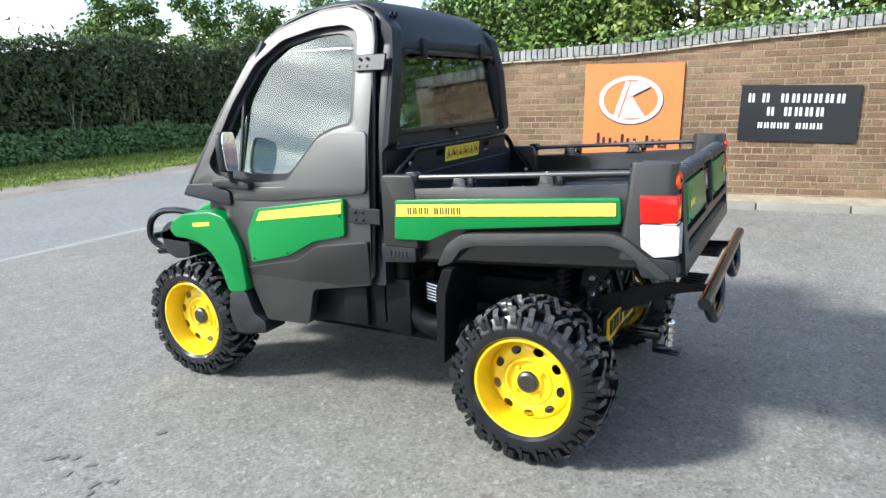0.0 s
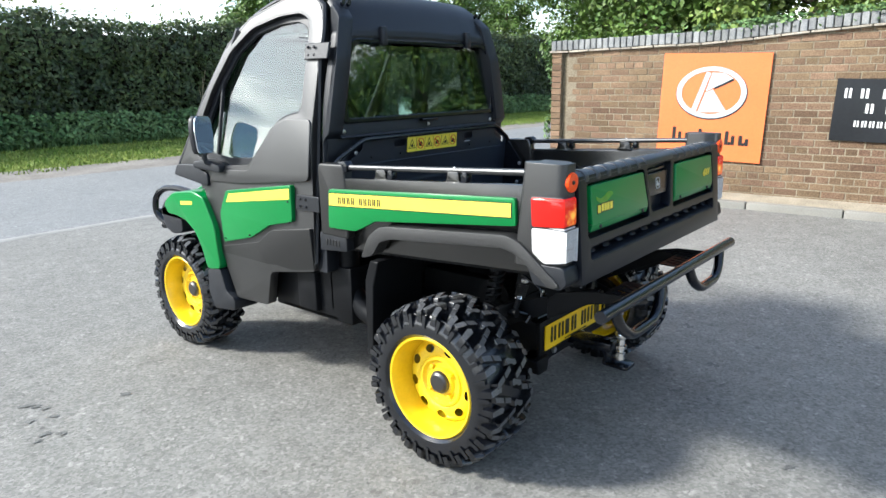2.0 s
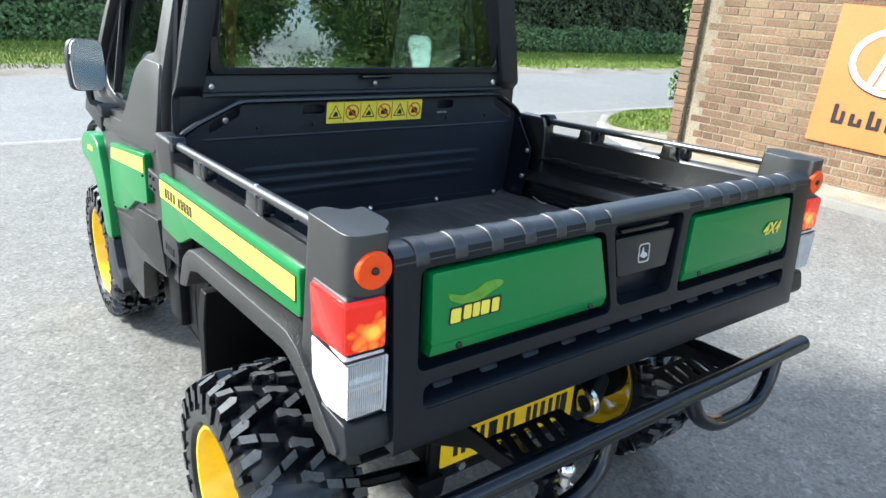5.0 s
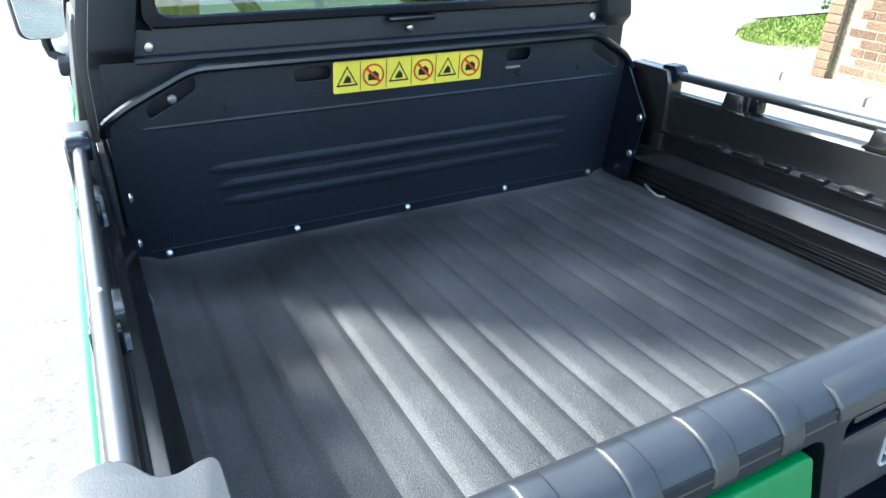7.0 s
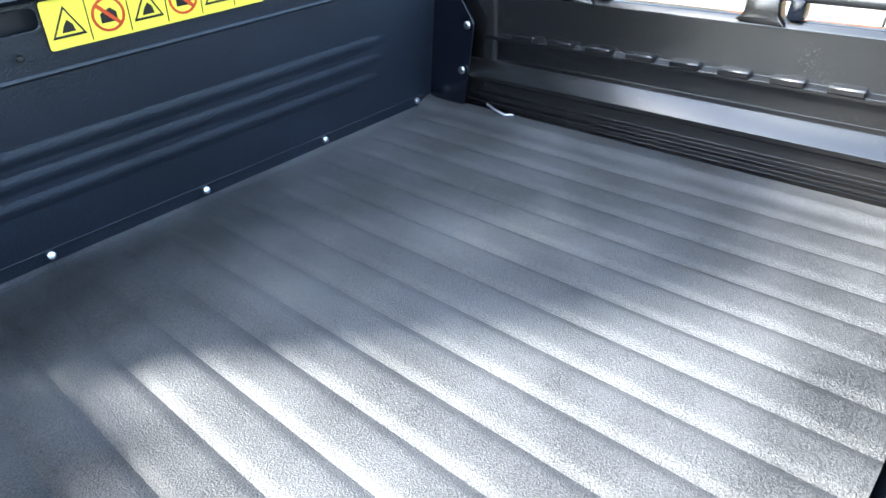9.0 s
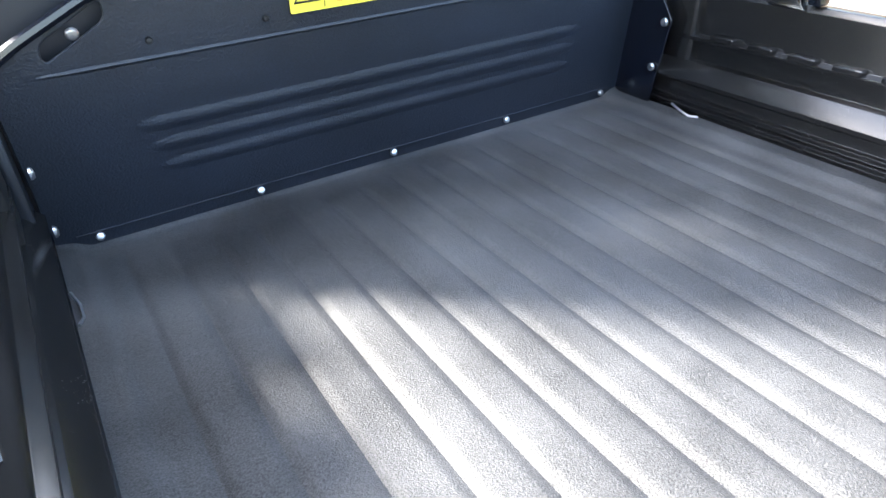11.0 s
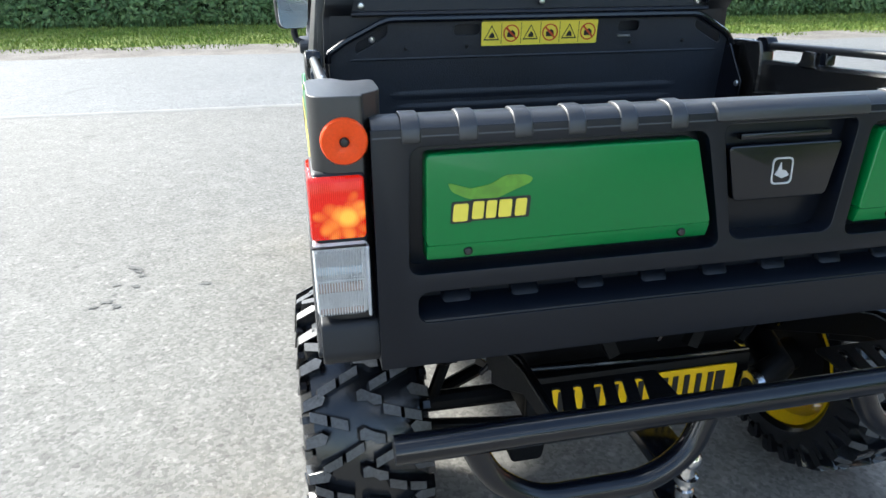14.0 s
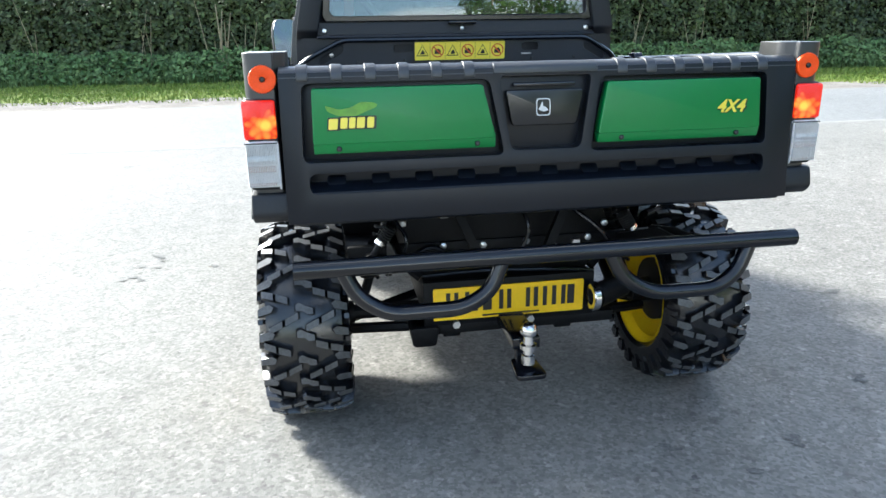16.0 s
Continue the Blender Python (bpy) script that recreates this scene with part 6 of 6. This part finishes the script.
r = random.Random(5)
singles, rest_p, rest_f = 0, [], []
COURSE = 0.0752
for row in range(30):
    z0 = WALL_BASE + row * COURSE
    header = row % 4 == 3
    step = 0.1125 if header else 0.225
    y = 2.70 - (0.06 if header else (0.0 if row % 2 else 0.1125))
    while y > WALL_FAR + 0.3:
        length = step - 0.010
        top = wall_top(y - step / 2)
        height = min(0.065, top - z0 - 0.004)
        if height > 0.015:
            x = wall_x(y - length / 2) - 0.004 + r.uniform(-0.0015, 0.0015)
            centre = (x, y - length / 2, z0 + height / 2)
            size = round(height, 3) if height < 0.064 else 0.065
            me = brick_mesh(length, size, 0.03, (header, size, r.randrange(3)))
            near = -1.75 < y < 1.2 and 3 <= row <= 22 and singles < 300
            if near and height > 0.05:
                singles += 1
                ob = link("brick", me, M_BRICK, wall, m=Matrix.Translation(centre) @ Matrix.Rotation(0.06, 4, "Z"), smooth=0)
            else:
                k = len(rest_p)
                for v in me.vertices:
                    rest_p.append((v.co.x + centre[0] - 0.06 * v.co.y, v.co.y + centre[1], v.co.z + centre[2]))
                for f in me.polygons:
                    rest_f.append([k + i for i in f.vertices])
        y -= step
for row in range(23):
    z0 = WALL_BASE + row * COURSE
    me = brick_mesh(0.135, 0.065, 0.03, ("pier", 0.065, row % 3))
    k = len(rest_p)
    for v in me.vertices:
        rest_p.append((v.co.x + wall_x(2.86) - 0.008, v.co.y + 2.862, v.co.z + z0 + 0.0325))
    for f in me.polygons:
        rest_f.append([k + i for i in f.vertices])
me = bpy.data.meshes.new("brickwork")
me.from_pydata(rest_p, [], rest_f)
tagged(link("brickwork", me, M_BRICKS, wall, smooth=0), kind="stuff")

creasing = bmesh.new()
y = 2.95
while y > -2.35:
    top = wall_top(y - 0.13)
    own = block(wall_x(y) - 0.035, wall_x(y) + 0.24, y - 0.258, y, top, top + 0.022, 0.003, 1)
    merge(creasing, move(own, lambda c: Vector((c.x, c.y, c.z + wall_top(c.y) - top + 0.003 * math.sin(c.y * 9)))))
    y -= 0.265
finish("creasing_tiles", creasing, M_CREASE, wall, "thin projecting tile course")
cop = bmesh.new()
block(-0.02, 0.22, -0.0325, 0.0325, 0, 0.118, 0.006, 1, cop)
bmesh.ops.recalc_face_normals(cop, faces=cop.faces)
cop_me = bpy.data.meshes.new("coping_brick")
cop.to_mesh(cop_me)
cop.free()
y = 2.90
while y > -2.55:
    tilt = Matrix.Rotation(r.uniform(-0.02, 0.02), 4, "X")
    link("coping_brick", cop_me, M_BLUEBRICK, wall, m=Matrix.Translation((wall_x(y) - 0.005, y, wall_top(y) + 0.026 + r.uniform(-0.003, 0.004))) @ tilt, smooth=0)
    y -= 0.0755

ivy_p, ivy_n = [], []
rr = np.random.default_rng(9)
for cy, w, cnt in ((0.25, 0.25, 170), (-0.6, 0.30, 220), (1.1, 0.3, 60), (-1.5, 0.4, 200), (0.55, 0.10, 120)):
    for k in range(cnt):
        yy = cy + rr.normal(0, w)
        over = rr.uniform(0, 1)
        ivy_p.append((wall_x(yy) + (0.16 - 0.2 * over), yy, wall_top(yy) + 0.15 + 0.07 * rr.uniform(0, 1) - (0.09 * rr.uniform(0, 1) if over > 0.75 else 0)))
        ivy_n.append((-0.6, 0, 0.8))
for k in range(420):
    drop = rr.uniform(0, 1) ** 1.4
    yy = 2.95 + 0.05 * rr.uniform(0, 1) + 0.05 * math.sin(drop * 9)
    ivy_p.append((wall_x(yy) + 0.02 + 0.12 * rr.uniform(0, 1), yy, wall_top(yy) + 0.16 - 1.25 * drop))
    ivy_n.append((-0.5, 0.7, 0.4))
tagged(leaves("ivy", ivy_p, ivy_n, 0.024, M_NETTLE, seed=12, aspect=0.8), "ivy creeping over the wall's coping", "ivy", kind="stuff")

# kerb stones along the yard
kerb = thing("kerb", "pale concrete kerb stones below the wall", "kerb", kind="structure")
path = [Vector((x, y)) for x, y in KERB]
for a, b in zip(path[::2], path[2::2]):
    d = (b - a)
    if a.y < -7 or a.x > 15:
        continue
    nrm = Vector((d.y, -d.x)).normalized()
    z = 0.5 * (rise(a.x, a.y) + rise(b.x, b.y))
    L = d.length - 0.012
    bm = block(-L / 2, L / 2, -0.055, 0.055, -0.15, 0.075, 0.012, 2)
    mid = (a + b) / 2
    part("kerb_stone", bm, M_KERB, kerb, m=Matrix.Translation((mid.x, mid.y, z)) @ Matrix.Rotation(math.atan2(d.y, d.x), 4, "Z"))
bm = bmesh.new()
rows = []
for x, y in KERB[:38]:
    x1 = wall_x(y) + 0.05
    rows.append([bm.verts.new((x + 0.03, y, rise(x, y) + 0.055)), bm.verts.new((0.5 * (x + x1), y, rise(x, y) + 0.085)), bm.verts.new((x1, y, rise(x, y) + 0.12))])
for a, b in zip(rows, rows[1:]):
    for k in range(2):
        bm.faces.new((a[k], b[k], b[k + 1], a[k + 1]))
tagged(finish("gravel_strip", bm, M_GRAVEL), "sandy gravel strip between kerb and wall", "gravel", kind="structure")
bm = bmesh.new()
rows = []
for x, y in KERB[37:47]:
    rows.append([bm.verts.new((x + (7.6 - x) * k, y + (3.0 - y) * k, z + rise(x, y) * (1 - k))) for k, z in ((.02, .058), (.25, .085), (.5, .115), (1, .13))])
for a, b in zip(rows, rows[1:]):
    for k in range(3):
        bm.faces.new((a[k], b[k], b[k + 1], a[k + 1]))
tagged(finish("gravel_corner", bm, M_GRAVEL), "sandy ground round the wall's end", "gravel", kind="structure")


def turf_left(y):
    return float(np.interp(y, (3.5, 3.7, 3.95, 4.3, 4.6, 4.85, 5.05, 5.16), (5.98, 5.80, 5.76, 5.80, 6.02, 6.36, 6.78, 7.25)))


bm = bmesh.new()
rows = []
for y in np.linspace(3.5, 5.16, 15):
    x0 = turf_left(y) + 0.03 * wave(0, y, 4.0, 2.0)
    rows.append([bm.verts.new((x0 + d, y, z)) for d, z in ((0, 0.085), (0.05, 0.150), (0.6, 0.160), (3.0, 0.165), (19.0, 0.165))])
for a, b in zip(rows, rows[1:]):
    for k in range(4):
        bm.faces.new((a[k], b[k], b[k + 1], a[k + 1]))
tagged(finish("grass_corner", bm, M_TURF), "rounded patch of grass at the wall's end", "grass", kind="structure")
n = 16000
ys = rr.uniform(3.5, 5.16, n)
gp = np.stack([np.array([turf_left(y) for y in ys]) + 4.0 * rr.uniform(0, 1, n) ** 1.6, ys, np.full(n, 0.150)], 1)
tagged(blades("corner_grass", gp, 0.045, 0.007, M_BLADE, seed=15), "short grass blades at the wall's end", "grass", kind="stuff")


# ---- signs on the wall ----
def on_wall(y, z, dx=0.0):
    """A pose on the wall's face: local x runs to the right along the wall, y up, z out of it."""
    return Matrix.Translation((wall_x(y) - 0.012 - dx, y, z)) @ Matrix(((0.06, 0, -1, 0), (-1, 0, -0.06, 0), (0, 1, 0, 0), (0, 0, 0, 1))).normalized()


def flat(name, poly, z0, z1, mat, parent, holes=(), label="", bevel=0.0):
    return part(name, prism(poly, z0, z1, "z", bevel, 1, holes), mat, parent, label)


def ellipse(cx, cy, a, b, n=40):
    return [(cx + a * math.cos(k * math.tau / n), cy + b * math.sin(k * math.tau / n)) for k in range(n)]


sign = thing("dealer_sign", "square orange sign with a silver oval emblem, on the brick wall", "sign")
sign.matrix_basis = on_wall(0.945, 1.19) @ Matrix.Rotation(radians(-1.5), 4, "Z")
W, H = 1.14, 1.16
flat("board", [(-W / 2, -H / 2), (W / 2, -H / 2), (W / 2, H / 2), (-W / 2, H / 2)], 0.0, 0.012, M_ORANGE, sign, bevel=0.002)
flat("oval_ring", ellipse(-0.02, 0.16, 0.375, 0.280), 0.0125, 0.0165, M_SILVER, sign, holes=[ellipse(-0.02, 0.16, 0.318, 0.232)], label="silver oval ring")
flat("oval_outline", ellipse(-0.017, 0.152, 0.383, 0.288), 0.0122, 0.0145, M_INK, sign, holes=[ellipse(-0.02, 0.16, 0.375, 0.280)])
flat("emblem_bar", [(-0.215, -0.035), (-0.165, -0.062), (-0.035, 0.372), (-0.085, 0.383)], 0.0125, 0.0165, M_SILVER, sign, label="silver slanting bar")
flat("emblem_wedge", [(-0.075, 0.17), (-0.022, 0.375), (0.10, 0.372), (0.205, 0.315), (0.01, 0.215)], 0.0125, 0.0160, M_SILVER, sign, label="silver upper wedge shape")
flat("emblem_wedge", [(-0.145, -0.060), (0.170, -0.045), (0.0, 0.195), (-0.078, 0.160)], 0.0125, 0.0160, M_SILVER, sign, label="silver lower wedge shape")
flat("emblem_edge", [(0.205, 0.315), (0.212, 0.292), (0.015, 0.192), (0.01, 0.215)], 0.0125, 0.0150, M_INK, sign)
for k in range(6):
    x = -0.40 + k * 0.145
    h = (0.17, 0.11, 0.16, 0.11, 0.15, 0.11)[k]
    flat("letter_bar", rounded([(x, -0.40), (x + 0.038, -0.40), (x + 0.038, -0.40 + h), (x, -0.40 + h)], 0.010, 2), 0.0125, 0.0150, M_INK, sign)
    flat("letter_bar", rounded([(x + 0.068, -0.40), (x + 0.104, -0.40), (x + 0.104, -0.40 + h * 0.7), (x + 0.068, -0.40 + h * 0.7)], 0.010, 2), 0.0125, 0.0150, M_INK, sign)
    flat("letter_bar", [(x + 0.039, -0.40), (x + 0.067, -0.40), (x + 0.067, -0.366), (x + 0.039, -0.366)], 0.0125, 0.0148, M_INK, sign)

farm = thing("farm_sign", "black rectangular sign with white lines of writing on the brick wall", "sign")
farm.matrix_basis = on_wall(-0.82, 1.165) @ Matrix.Rotation(radians(-1.8), 4, "Z")
W, H = 1.16, 0.61
flat("board", [(-W / 2, -H / 2), (W / 2, -H / 2), (W / 2, H / 2), (-W / 2, H / 2)], 0.0, 0.015, M_SIGN, farm, bevel=0.003)
for cy, h, words in ((0.165, 0.092, ((-0.50, 1, .09), (-0.36, 1, .10), (-0.175, 6, .107))), (0.022, 0.092, ((-0.30, 1, .10), (-0.13, 4, .103))), (-0.130, 0.060, ((-0.38, 5, .066), (0.0, 4, .068)))):
    for x, n, pitch in words:
        for k in range(n):
            for a in (x + k * pitch, x + (k + 0.42) * pitch):
                b = a + pitch * 0.24
                flat("writing_bar", [(a, cy - h / 2), (b, cy - h / 2), (b, cy + h / 2), (a, cy + h / 2)], 0.0152, 0.0172, M_WHITE, farm)
